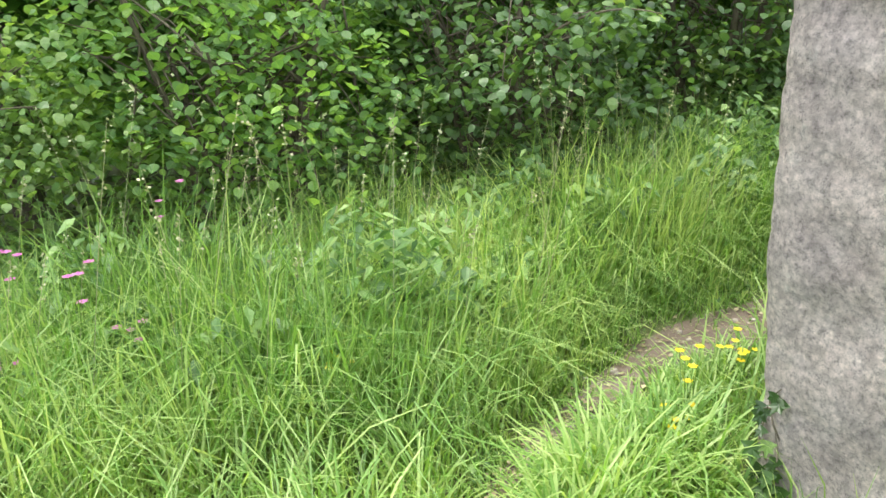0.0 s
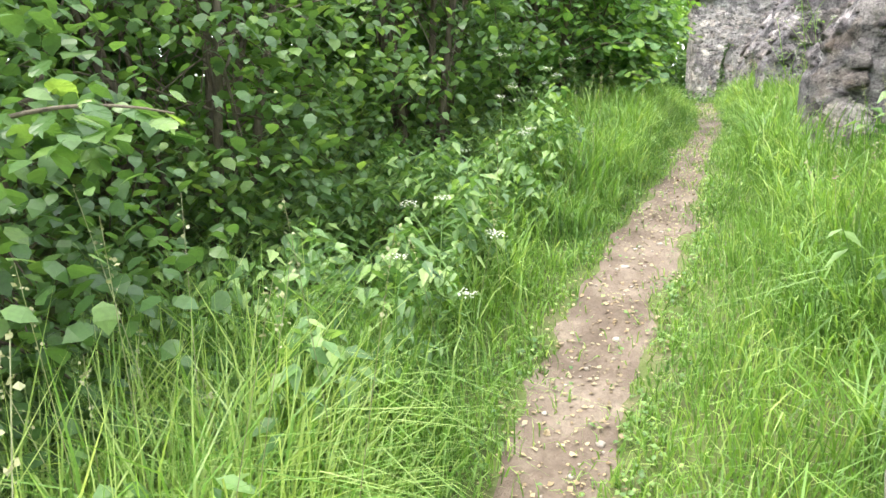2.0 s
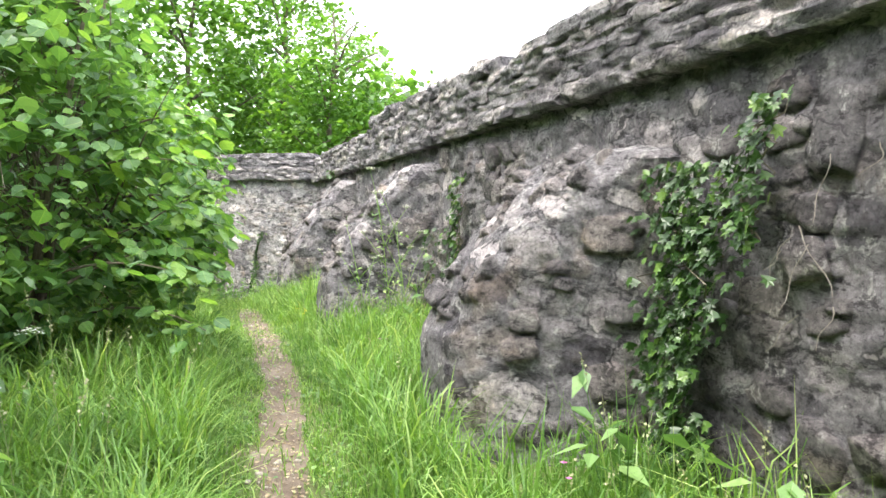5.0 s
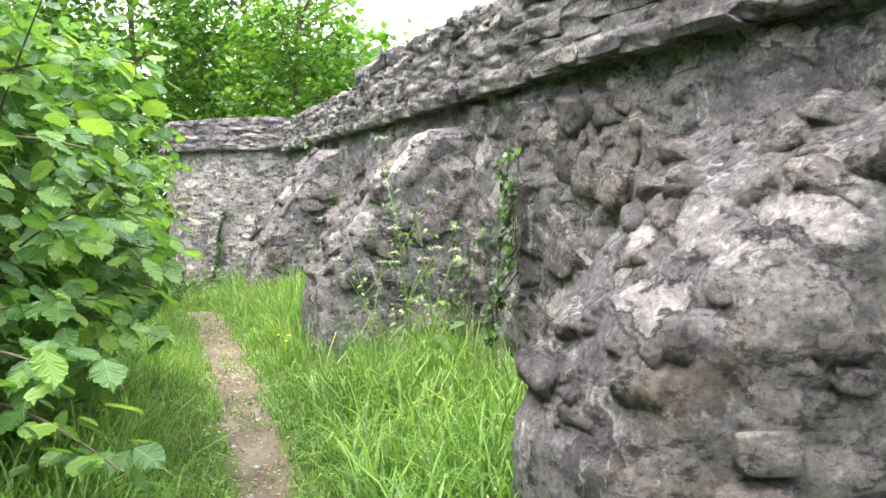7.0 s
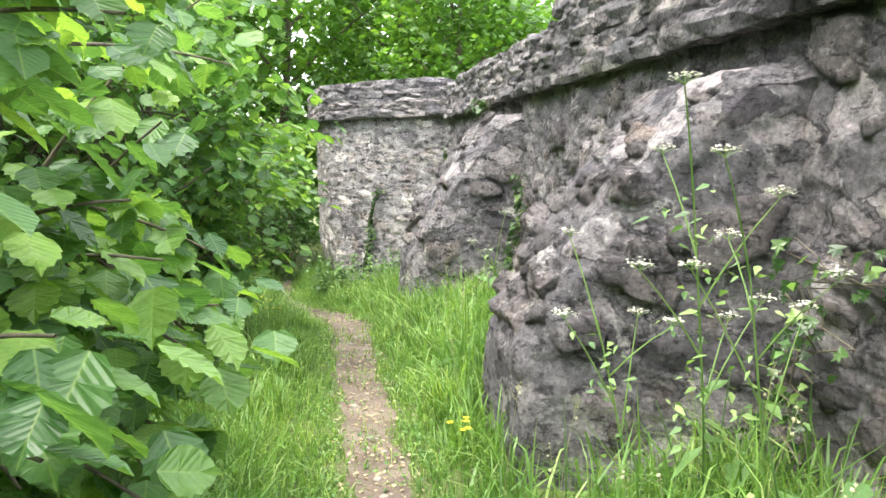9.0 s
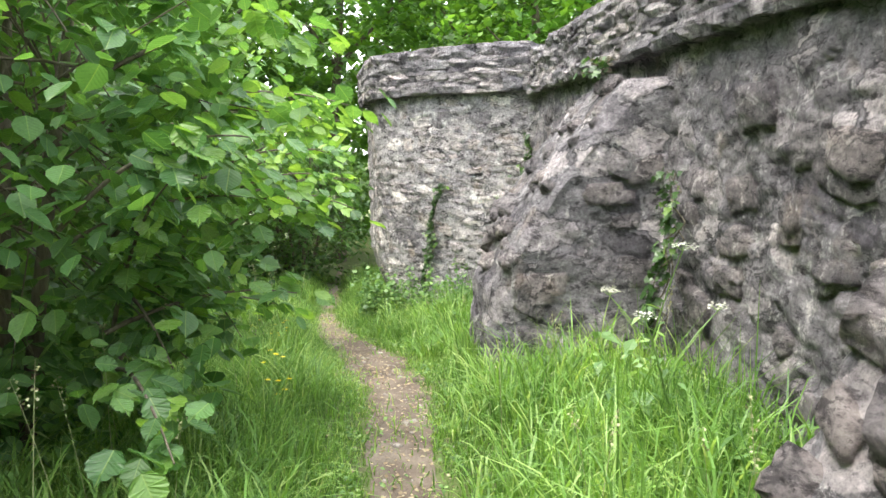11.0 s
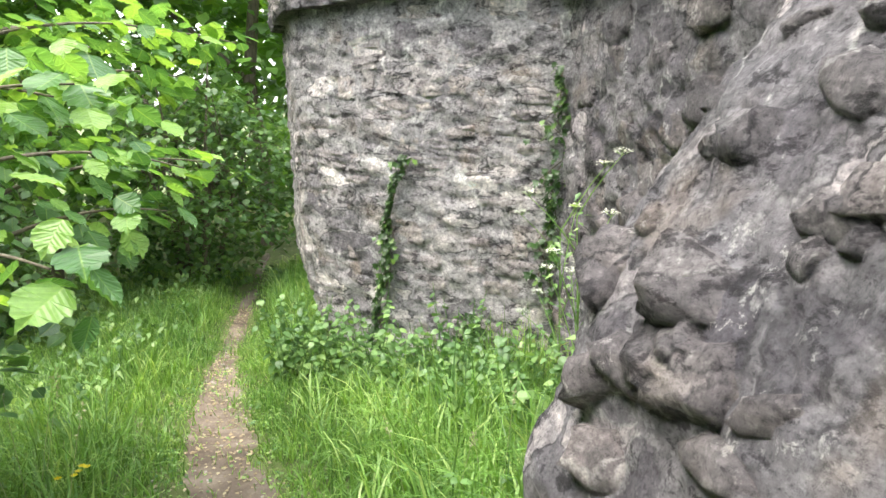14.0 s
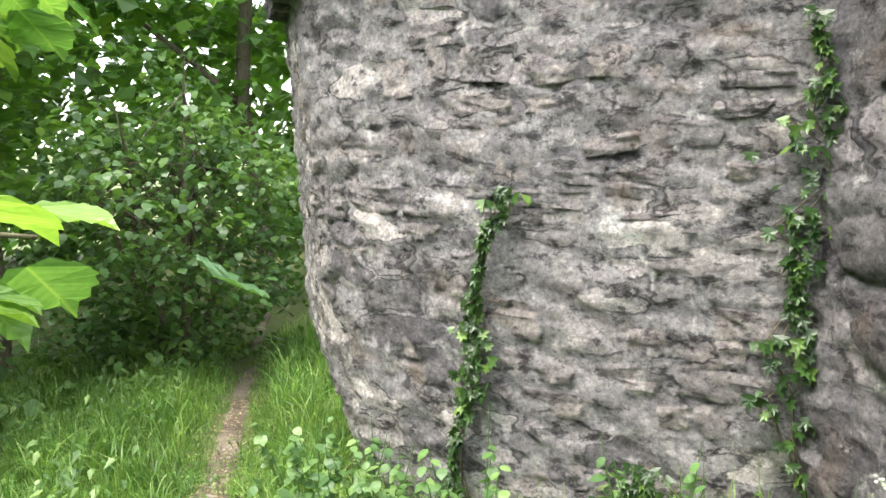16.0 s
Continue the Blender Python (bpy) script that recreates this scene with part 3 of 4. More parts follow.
def spray(root, tip, sag, shape, size, count, tint=(0.1, 0.95)):
    """A leafy branch: the stem, and leaves set to both sides of it and its twigs."""
    line = bent(root, tip, sag, 12)
    stem = tube(line, np.linspace(0.012, 0.003, 12), 5)
    k = rng.random(count) ** 0.6
    at = np.stack([np.interp(k, np.linspace(0, 1, 12), line[:, c]) for c in range(3)], 1)
    at += rng.normal(size=(count, 3)) * np.array([0.09, 0.09, 0.06])
    d = line[-1] - line[0]
    head = math.atan2(-d[0], d[1])
    lv = leaves(shape, at, size * rng.uniform(0.65, 1.25, count), head + rng.choice([-1, 1], count) * rng.uniform(0.3, 1.5, count), rng.uniform(0.15, 0.9, count),
                rng.normal(0, 0.3, count), tint[0] + (tint[1] - tint[0]) * rng.random(count))
    return stem, lv


def bush(x, y, height, wide, count, size, shape, mat, stems=7, label="", name="hazel_bush", category="bush", reach=(), tint=(0, 1), low=0.25, group=""):
    base = float(ground_z(x, y))
    e = empty(name, (x, y, base))
    wood = []
    tops = []
    for i in range(stems):
        a = i * 2.4 + rng.random()
        tip = (x + math.cos(a) * wide * 0.6, y + math.sin(a) * wide * 0.6, base + height * rng.uniform(0.65, 0.95))
        line = bent((x + 0.18 * math.cos(a), y + 0.18 * math.sin(a), base - 0.1), tip, 0.25, 9)
        wood.append(tube(line, np.linspace(0.022 + 0.006 * height, 0.006, 9), 6))
        tops.append(line)
    pts = crown_points(count // 8, (x, y, base + height * 0.46), (wide * 1.15, wide * 1.15, height * 0.62), 0.45, x * 1.3)
    pts = pts[pts[:, 2] > base + 0.12]
    for q in pts[::9]:
        line = tops[int(rng.integers(len(tops)))]
        k = int(rng.integers(3, 8))
        wood.append(tube(bent(line[k], q, 0.05, 4), np.linspace(0.009, 0.003, 4), 4))
    green = [clumps(pts, 8, 0.15, shape, size, tint)]
    for r0, r1, sag, n in reach:
        s, l = spray(r0, r1, sag, HAZEL_LEAF, size * 1.05, int(n * 1.25))
        wood.append(s), green.append(l)
    v, f, t = merge(wood)
    part("stems", mesh_of("stems", v, f, BARK, t, smooth=True), e)
    v, f, t = merge(green)
    n = sum(len(a[0]) for a in green[1:]) // len(HAZEL_LEAF[0])
    flat = np.concatenate([np.tile(shape[0], (len(green[0][0]) // len(shape[0]), 1)), np.tile(HAZEL_LEAF[0], (n, 1))])
    tagged(part("leaves", mesh_of("leaves", v, f, mat, t, leaf=flat), e), kind="stuff")
    return tagged(e, label or "leafy green hazel bush beside the path", category, group or "hazel bushes along the path")


def tree(x, y, height, wide, count, size, trunk=0.16, group="woodland trees", base=None):
    base = float(ground_z(x, y)) if base is None else base
    e = empty("woodland_tree", (x, y, base))
    top = (x + rng.uniform(-0.4, 0.4), y + rng.uniform(-0.4, 0.4), base + height * 0.9)
    line = bent((x, y, base - 0.2), top, 0.0, 9)
    line[1:-1, :2] += rng.normal(0, 0.08, (7, 2))
    wood = [tube(line, np.linspace(trunk, 0.03, 9), 8)]
    for i in range(11):
        k = 2 + i % 6
        a = i * 2.4
        tip = line[k] + np.array([math.cos(a) * wide * 0.75, math.sin(a) * wide * 0.75, height * 0.14])
        wood.append(tube(bent(line[k], tip, 0.15, 5), np.linspace(trunk * 0.4, 0.012, 5), 5))
    pts = np.concatenate([crown_points(count // 10, (x, y, base + height * 0.5), (wide, wide, height * 0.52), 0.35, x + y)])
    v, f, t = merge(wood)
    part("trunk", mesh_of("trunk", v, f, BARK, t, smooth=True), e)
    v, f, t = clumps(pts, 10, 0.3, FAR_LEAF, size)
    tagged(part("leaves", mesh_of("leaves", v, f, WOODS, t), e), kind="stuff")
    return tagged(e, "tall woodland tree in full green leaf", "tree", group)


# hazels overhanging the path
bush(4.4, 3.9, 4.0, 1.4, 7800, 0.098, ROUND_LEAF, HAZEL, tint=(0, 0.85), label="large bright green hazel bush overhanging the path",
     reach=[((4.3, 3.3, 1.7), (3.8, 2.32, 1.92), 0.12, 26), ((4.6, 3.3, 1.8), (4.6, 2.35, 2.05), 0.1, 30), ((4.8, 3.3, 1.6), (4.7, 2.25, 1.93), 0.1, 26),
            ((4.0, 3.4, 2.2), (3.2, 2.5, 2.3), 0.1, 30), ((4.3, 3.3, 2.5), (4.1, 2.35, 2.75), 0.1, 36), ((3.8, 3.5, 1.5), (2.9, 2.55, 1.6), 0.1, 26),
            ((4.0, 3.3, 1.7), (3.8, 2.42, 1.95), 0.08, 40), ((3.6, 3.3, 1.5), (3.5, 2.5, 1.75), 0.08, 34), ((4.5, 3.2, 2.3), (4.25, 2.32, 2.5), 0.08, 40), ((4.8, 3.3, 1.6), (4.85, 2.42, 1.85), 0.08, 34), ((4.7, 3.3, 1.4), (4.72, 2.48, 1.66), 0.08, 34), ((5.0, 3.3, 1.5), (5.15, 2.45, 1.76), 0.08, 34), ((5.2, 3.3, 1.4), (5.4, 2.5, 1.6), 0.08, 30), ((4.9, 3.3, 2.4), (5.6, 2.3, 2.6), 0.1, 30), ((5.0, 3.4, 1.5), (5.9, 2.5, 1.75), 0.1, 30)] + [((4.4 + 0.2 * k, 3.3, 1.2 + 0.2 * (k % 5)), (3.0 + 0.33 * k, 2.42 + 0.12 * (k % 3), 1.25 + 0.28 * ((k * 3) % 7)), 0.1, 34) for k in range(10)] + [((4.4 + 0.1 * k, 3.1, 1.55 + 0.1 * k), (3.75 + 0.2 * k, 2.3 + 0.05 * (k % 2), 1.55 + 0.16 * ((k * 3) % 5)), 0.08, 36) for k in range(8)])
bush(8.9, 3.75, 3.9, 1.3, 6600, 0.098, ROUND_LEAF, HAZEL, tint=(0, 0.85), label="large hazel bush with many thin stems",
     reach=[((8.4, 3.1, 2.0), (8.1, 2.3, 2.35), 0.12, 30), ((8.8, 3.0, 2.0), (9.6, 2.02, 2.0), 0.12, 30), ((8.8, 3.1, 1.5), (9.2, 2.3, 1.6), 0.08, 24), ((9.0, 3.2, 2.4), (9.1, 2.45, 2.5), 0.08, 46), ((9.2, 3.2, 2.4), (9.95, 2.25, 2.5), 0.08, 50), ((9.0, 3.2, 1.9), (9.4, 2.2, 2.05), 0.08, 36), ((8.6, 3.2, 1.9), (8.9, 2.45, 2.1), 0.08, 34), ((9.6, 3.2, 2.4), (10.7, 2.15, 2.62), 0.06, 44),
            ((9.0, 3.0, 2.5), (10.6, 2.0, 2.6), 0.1, 40), ((8.6, 3.0, 2.6), (8.9, 2.1, 2.85), 0.1, 36)] + [((8.9, 3.1, 1.3 + 0.2 * (k % 5)), (7.7 + 0.4 * k, 2.5 + 0.1 * (k % 3), 1.35 + 0.28 * ((k * 3) % 6)), 0.1, 26) for k in range(7)])
bush(12.4, 4.0, 3.8, 1.2, 5200, 0.095, ROUND_LEAF, HAZEL, tint=(0, 0.85), label="hazel bush with broad soft leaves over the path",
     reach=[((12.0, 3.3, 2.0), (11.5, 2.25, 2.35), 0.1, 36), ((12.0, 3.2, 1.7), (11.1, 2.2, 1.98), 0.1, 30), ((12.3, 3.3, 2.2), (11.5, 2.3, 2.32), 0.08, 44), ((12.9, 3.2, 2.3), (13.6, 2.4, 2.45), 0.08, 44), ((12.8, 3.1, 1.9), (12.95, 2.2, 2.06), 0.08, 26), ((12.6, 3.1, 1.7), (12.7, 2.32, 1.88), 0.08, 20), ((13.0, 3.2, 2.6), (14.3, 2.2, 2.68), 0.06, 46), ((12.5, 3.2, 2.0), (12.75, 2.25, 2.05), 0.1, 34), ((12.9, 3.3, 2.3), (13.9, 2.7, 2.6), 0.1, 50), ((12.9, 3.4, 1.9), (13.8, 2.9, 2.2), 0.1, 40),
            ((12.6, 3.3, 2.4), (13.3, 2.4, 2.65), 0.1, 34)])
bush(1.4, 4.5, 4.4, 1.4, 7500, 0.09, PLAIN_LEAF, THICKET, tint=(0, 0.85))
# dark thicket beside the start
bush(-3.7, 4.8, 2.7, 1.3, 7000, 0.07, PLAIN_LEAF, THICKET, tint=(0.05, 0.75),
     reach=[((-3.9, 4.2, 1.1), (-3.6, 3.4, 1.3), 0.1, 22), ((-3.9, 4.3, 0.9), (-3.95, 3.75, 1.0), 0.1, 16)])
bush(-5.6, 5.0, 2.5, 1.3, 7600, 0.062, ROUND_LEAF, HAZEL, tint=(0.3, 1.0))
bush(-7.5, 4.8, 2.2, 1.2, 9000, 0.055, PLAIN_LEAF, THICKET, tint=(0.4, 1.0))
bush(-1.2, 5.1, 3.6, 1.5, 8000, 0.078, PLAIN_LEAF, THICKET, tint=(0.1, 0.9))
bush(6.6, 4.9, 4.4, 1.5, 7000, 0.095, PLAIN_LEAF, THICKET, tint=(0, 0.8))
bush(10.6, 4.8, 4.2, 1.5, 7000, 0.095, PLAIN_LEAF, THICKET, tint=(0, 0.8))
bush(15.0, 6.2, 3.2, 1.4, 6400, 0.095, PLAIN_LEAF, THICKET, tint=(0, 0.8))
bush(17.8, 5.8, 3.6, 1.4, 6400, 0.095, PLAIN_LEAF, THICKET, tint=(0, 0.8))
bush(20.3, 3.6, 3.6, 1.6, 7000, 0.10, PLAIN_LEAF, THICKET, tint=(0, 0.8))
for x, y, h, w in [(-7, 7.6, 7.5, 2.7), (-3.5, 7.2, 7, 2.6), (0.5, 7.4, 8, 2.7), (4, 7.0, 7.5, 2.6), (7.5, 7.4, 8, 2.7), (11, 7.2, 9, 2.6), (14.5, 8.4, 9, 2.8),
                   (18.5, 7.8, 11, 2.8), (22, 6.2, 14, 3.4), (24.5, 3.0, 15, 3.6), (26.5, 9, 14, 3.6)]:
    tree(x, y, h, w, 6200, 0.26)
for x, y, h, w in [(21, -1.4, 9.5, 2.6), (25, -0.4, 14, 3.4), (26.5, -4, 8.6, 3.2), (21, -5.5, 7.6, 2.9), (17, -5.0, 6.4, 2.7), (12.5, -6.5, 5.6, 2.6), (31, 0, 11, 3.6)]:
    tree(x, y, h, w, 7000, 0.2, group="trees beyond the wall", base=0.3)


def far_woods():
    """The dense wood all round, beyond what can be told apart."""
    parts = []
    for (x0, y0), (x1, y1), high, n in (((-16, 9.2), (34, 12.5), 12.0, 11000), ((-18, -6), (-16, 11), 2.5, 2000), ((30, -10), (33, 13), 11.0, 4500), ((10, -13), (32, -10), 6.5, 3000), ((-15, -14), (10, -13), 3.0, 2500)):
        k = rng.random(n)
        x, y = x0 + (x1 - x0) * k + rng.normal(0, 0.7, n), y0 + (y1 - y0) * k + rng.normal(0, 0.7, n)
        top = high * (0.85 + 0.25 * wobble(x * 0.5, y * 0.5))
        z = -0.5 + top * rng.random(n)
        parts.append(leaves(FAR_LEAF, np.stack([x, y, z], 1), rng.uniform(0.4, 0.85, n), rng.uniform(0, 6.28, n), rng.uniform(0.2, 1.3, n), rng.normal(0, 0.5, n), rng.random(n) * 0.8))
    v, f, t = merge(parts)
    return tagged(new("far_woods", mesh_of("far_woods", v, f, WOODS, t)), "dense dark green woodland in the distance", "woods", kind="stuff")


far_woods()


# ---- grass ----
def blades(x, y, length, wide, lean, tint):
    n = len(x)
    a, b = rng.uniform(0, 6.283, n), rng.uniform(0, 6.283, n)
    z = ground_z(x, y) - 0.01
    dx, dy = np.cos(a) * lean * length, np.sin(a) * lean * length
    sx, sy = np.cos(b) * wide / 2, np.sin(b) * wide / 2
    P = np.zeros((n, 5, 3))
    P[:, 0] = np.stack([x - sx, y - sy, z], 1)
    P[:, 1] = np.stack([x + sx, y + sy, z], 1)
    mx, my, mz = x + dx * 0.35, y + dy * 0.35, z + length * 0.62 * np.sqrt(np.clip(1 - lean ** 2 * 0.5, 0.1, 1))
    P[:, 2] = np.stack([mx - sx * 0.8, my - sy * 0.8, mz], 1)
    P[:, 3] = np.stack([mx + sx * 0.8, my + sy * 0.8, mz], 1)
    P[:, 4] = np.stack([x + dx, y + dy, z + length * np.clip(1.0 - lean ** 1.5 * 0.75, 0.15, 1)], 1)
    F = np.array([(0, 1, 3), (0, 3, 2), (2, 3, 4)])[None] + (np.arange(n) * 5)[:, None, None]
    return P.reshape(-1, 3), F.reshape(-1, 3), np.repeat(tint, 5)


def arching(x, y, length, wide, tint):
    """Long blades that rise, bow over and hang their tips."""
    n = len(x)
    a = rng.uniform(0, 6.283, n)
    z = ground_z(x, y) - 0.01
    bow = rng.uniform(0.25, 0.75, n)
    P = np.zeros((n, 9, 3))
    for i, (k, w) in enumerate(((0.0, 0.8), (0.35, 1.0), (0.65, 0.85), (0.88, 0.5))):
        r, up = length * bow * k ** 1.8, length * (k * 0.95 - bow * 0.62 * k ** 2.6)
        for side, j in ((-1, 0), (1, 1)):
            P[:, 2 * i + j] = np.stack([x + np.cos(a) * r - side * np.sin(a) * wide * w / 2, y + np.sin(a) * r + side * np.cos(a) * wide * w / 2, z + up], 1)
    P[:, 8] = np.stack([x + np.cos(a) * length * bow * 1.08, y + np.sin(a) * length * bow * 1.08, z + length * (0.93 - bow * 0.75)], 1)
    F = np.array([(0, 1, 3), (0, 3, 2), (2, 3, 5), (2, 5, 4), (4, 5, 7), (4, 7, 6), (6, 7, 8)])[None] + (np.arange(n) * 9)[:, None, None]
    return P.reshape(-1, 3), F.reshape(-1, 3), np.repeat(tint, 9)


def off_path(x, y):
    return np.abs(y - np.interp(x, PX, PY)) - np.interp(x, PX, PW)


def solid(x, y):
    """True where stone stands."""
    s = (y < 0.12) & (x > -4.8)
    for a, b in ((1.5, 3.0), (5.75, 6.98), (10.08, 11.6)):
        s |= (x > a - 0.03) & (x < b + 0.03) & (y < 1.15)
    s |= (x > -4.8) & (x < -3.15) & (y < 1.76)
    s |= (x > 14.6) & (y < (x - 14.6) * 1.08) & (y < 1.85)
    return s


def meadow(count, x0, x1, y0, y1, long_, wide, edge=0.0):
    x, y = rng.uniform(x0, x1, count), rng.uniform(y0, y1, count)
    o = off_path(x, y)
    patch = 0.5 + 0.5 * wobble(x * 1.3, y * 1.3)
    keep = (o > rng.normal(-0.01, 0.07, count)) & ~solid(x, y) & (rng.random(count) < 0.45 + 0.65 * patch)
    x, y, o, patch = x[keep], y[keep], o[keep], patch[keep]
    tall = np.clip(o / 0.5 + 0.12, 0.22, 1.0) * (0.7 + 0.5 * patch)
    L = long_ * tall * (1 + 0.4 * (y < 1.25)) * rng.uniform(0.45, 1.25, len(x))
    tint = np.clip(0.35 + 0.33 * (x < -3.2) + 0.35 * wobble(x * 0.8, y * 0.8) + rng.normal(0, 0.3, len(x)), 0, 1)
    return blades(x, y, L, wide * rng.uniform(0.6, 1.3, len(x)), np.clip(rng.normal(0.6, 0.28, len(x)), 0.05, 1.2), tint)


def tufts(count, x0, x1, y0, y1, long_, wide):
    """Coarse arching grass in tussocks."""
    m = count // 22
    cx, cy, big = rng.uniform(x0, x1, m), rng.uniform(y0, y1, m), rng.uniform(0.6, 1.15, m)
    x, y = np.repeat(cx, 22) + rng.normal(0, 0.06, m * 22), np.repeat(cy, 22) + rng.normal(0, 0.06, m * 22)
    L = np.repeat(big, 22) * long_ * rng.uniform(0.6, 1.15, m * 22)
    tone = np.clip(np.repeat(rng.uniform(0.15, 0.75, m) + 0.22 * (cx < -3.2), 22) + rng.normal(0, 0.2, m * 22), 0, 1)
    o = off_path(x, y)
    keep = (o > 0.06) & ~solid(x, y)
    L = L * np.clip(o / 0.45 + 0.25, 0.35, 1.0)
    return arching(x[keep], y[keep], L[keep], wide * rng.uniform(0.6, 1.3, keep.sum()), tone[keep])


g = merge([meadow(64000, -8.5, 4, 0.1, 3.9, 0.36, 0.008), meadow(56000, 4, 12, 0.1, 3.9, 0.36, 0.008), meadow(56000, 12, 21.5, 0.1, 5.6, 0.42, 0.009),
           meadow(36000, -8.5, 19, 1.0, 3.4, 0.2, 0.010), meadow(26000, -8.5, -2.6, 2.5, 4.2, 0.95, 0.008), meadow(8000, -3.0, 14.5, 0.15, 1.35, 0.5, 0.012),
           tufts(9000, -8.5, -3.2, 1.6, 4.0, 0.7, 0.009), tufts(13000, -3.2, 14.4, 0.15, 1.5, 0.62, 0.011), tufts(11000, -3.2, 12, 2.3, 3.5, 0.55, 0.009), tufts(9000, 12, 20, 1.2, 5.2, 0.55, 0.010),
           tufts(7000, 0.2, 5.5, 2.45, 3.6, 0.8, 0.010), tufts(1600, -5.6, -4.9, 1.5, 1.95, 0.5, 0.012)])


def verge(count):
    """Short blades and clover creeping over the edges of the path."""
    x = rng.uniform(-8.5, 18, count)
    side = rng.choice([-1, 1], count)
    o = np.where(rng.random(count) < 0.65, rng.normal(0.06, 0.10, count), rng.uniform(-0.24, 0.1, count))
    y = np.interp(x, PX, PY) + side * (np.interp(x, PX, PW) + o)
    keep = (rng.random(count) < (0.3 + 0.7 * (o > -0.02)) * np.clip(0.55 + 1.2 * wobble(x * 2.5, y * 2.5), 0.05, 1)) & ~solid(x, y)
    x, y = x[keep], y[keep]
    return x, y


vx, vy = verge(52000)
h = len(vx) * 2 // 3
g = merge([g, blades(vx[:h], vy[:h], rng.uniform(0.04, 0.16, h), rng.uniform(0.005, 0.010, h), np.clip(rng.normal(0.7, 0.3, h), 0.1, 1.2), np.clip(rng.normal(0.5, 0.3, h), 0, 1))])
tagged(new("grass", mesh_of("grass", *g[:2], GRASS, g[2])), "long lush green meadow grass along the path", "grass", kind="stuff")

n = len(vx) - h
cl = leaves(FAR_LEAF, np.stack([vx[h:], vy[h:], ground_z(vx[h:], vy[h:]) + rng.uniform(0.015, 0.06, n)], 1), rng.uniform(0.012, 0.035, n), rng.uniform(0, 6.28, n), rng.normal(0.1, 0.3, n), rng.normal(0, 0.3, n), rng.random(n))
tagged(new("clover", mesh_of("clover", *cl[:2], NETTLE, cl[2])), "low clover and small leaves along the path edge", "clover", kind="stuff")


# tall flowering stalks with seed heads among the grass
def seed_stalks(count, x0, x1, y0, y1, h0, h1):
    parts = []
    for _ in range(count):
        x, y = rng.uniform(x0, x1), rng.uniform(y0, y1)
        if off_path(x, y) < 0.2 or solid(np.array(x), np.array(y)):
            continue
        z, h, a = float(ground_z(x, y)), rng.uniform(h0, h1), rng.uniform(0, 6.28)
        tip = np.array([x + 0.22 * h * math.cos(a), y + 0.22 * h * math.sin(a), z + h])
        line = bent((x, y, z), tip, 0.05, 6)
        parts.append(tube(line, np.linspace(0.0022, 0.001, 6), 3))
        n = 14
        k = rng.uniform(0.78, 1.0, n)
        at = np.stack([np.interp(k, np.linspace(0, 1, 6), line[:, c]) for c in range(3)], 1) + rng.normal(0, 0.008, (n, 3))
        parts.append(leaves(FAR_LEAF, at, rng.uniform(0.008, 0.018, n), rng.uniform(0, 6.28, n), rng.uniform(-1.3, 0.2, n), rng.normal(0, 1, n), rng.random(n)))
    return merge(parts)


v, f, t = merge([seed_stalks(90, -7.5, -3.2, 2.5, 3.9, 0.7, 1.4), seed_stalks(60, -3.2, 14, 2.6, 3.3, 0.6, 0.95), seed_stalks(110, -3, 14, 0.2, 1.4, 0.5, 0.85)])
tagged(new("grass_seed_stalks", mesh_of("grass_seed_stalks", v, f, SEED, t)), "tall pale grass stalks with feathery seed heads", "grass", kind="stuff")


# ---- undergrowth ----
def undergrowth(count, x0, x1, y0, y1, h, size):
    x, y = rng.uniform(x0, x1, count), rng.uniform(y0, y1, count)
    keep = (off_path(x, y) > 0.4) & ~solid(x, y) & (rng.random(count) < np.clip(0.6 + 0.6 * wobble(x * 1.1 + 3, y * 1.1), 0.32, 1))
    x, y = x[keep], y[keep]
    n = len(x)
    top = h * (0.65 + 0.5 * wobble(x * 1.9, y * 1.9))
    z = ground_z(x, y) + np.clip(top, 0.08, 2) * rng.random(n) ** 0.45
    return leaves(LONG_LEAF if size < 0.1 else PLAIN_LEAF, np.stack([x, y, z], 1), size * rng.uniform(0.6, 1.3, n), rng.uniform(0, 6.28, n), rng.uniform(0.1, 0.8, n), rng.normal(0, 0.3, n), rng.random(n))


v, f, t = merge([undergrowth(32000, -8.5, 0.6, 2.8, 4.8, 0.85, 0.098), undergrowth(5000, 0.6, 3.0, 3.5, 4.8, 0.6, 0.09), undergrowth(9000, 2.5, 20, 3.3, 5.5, 0.5, 0.09), undergrowth(7000, -10, 22, 4.5, 8.0, 0.5, 0.16)])
tagged(new("undergrowth", mesh_of("undergrowth", v, f, NETTLE, t)), "nettles, brambles and low green weeds under the hedge", "undergrowth", kind="stuff")


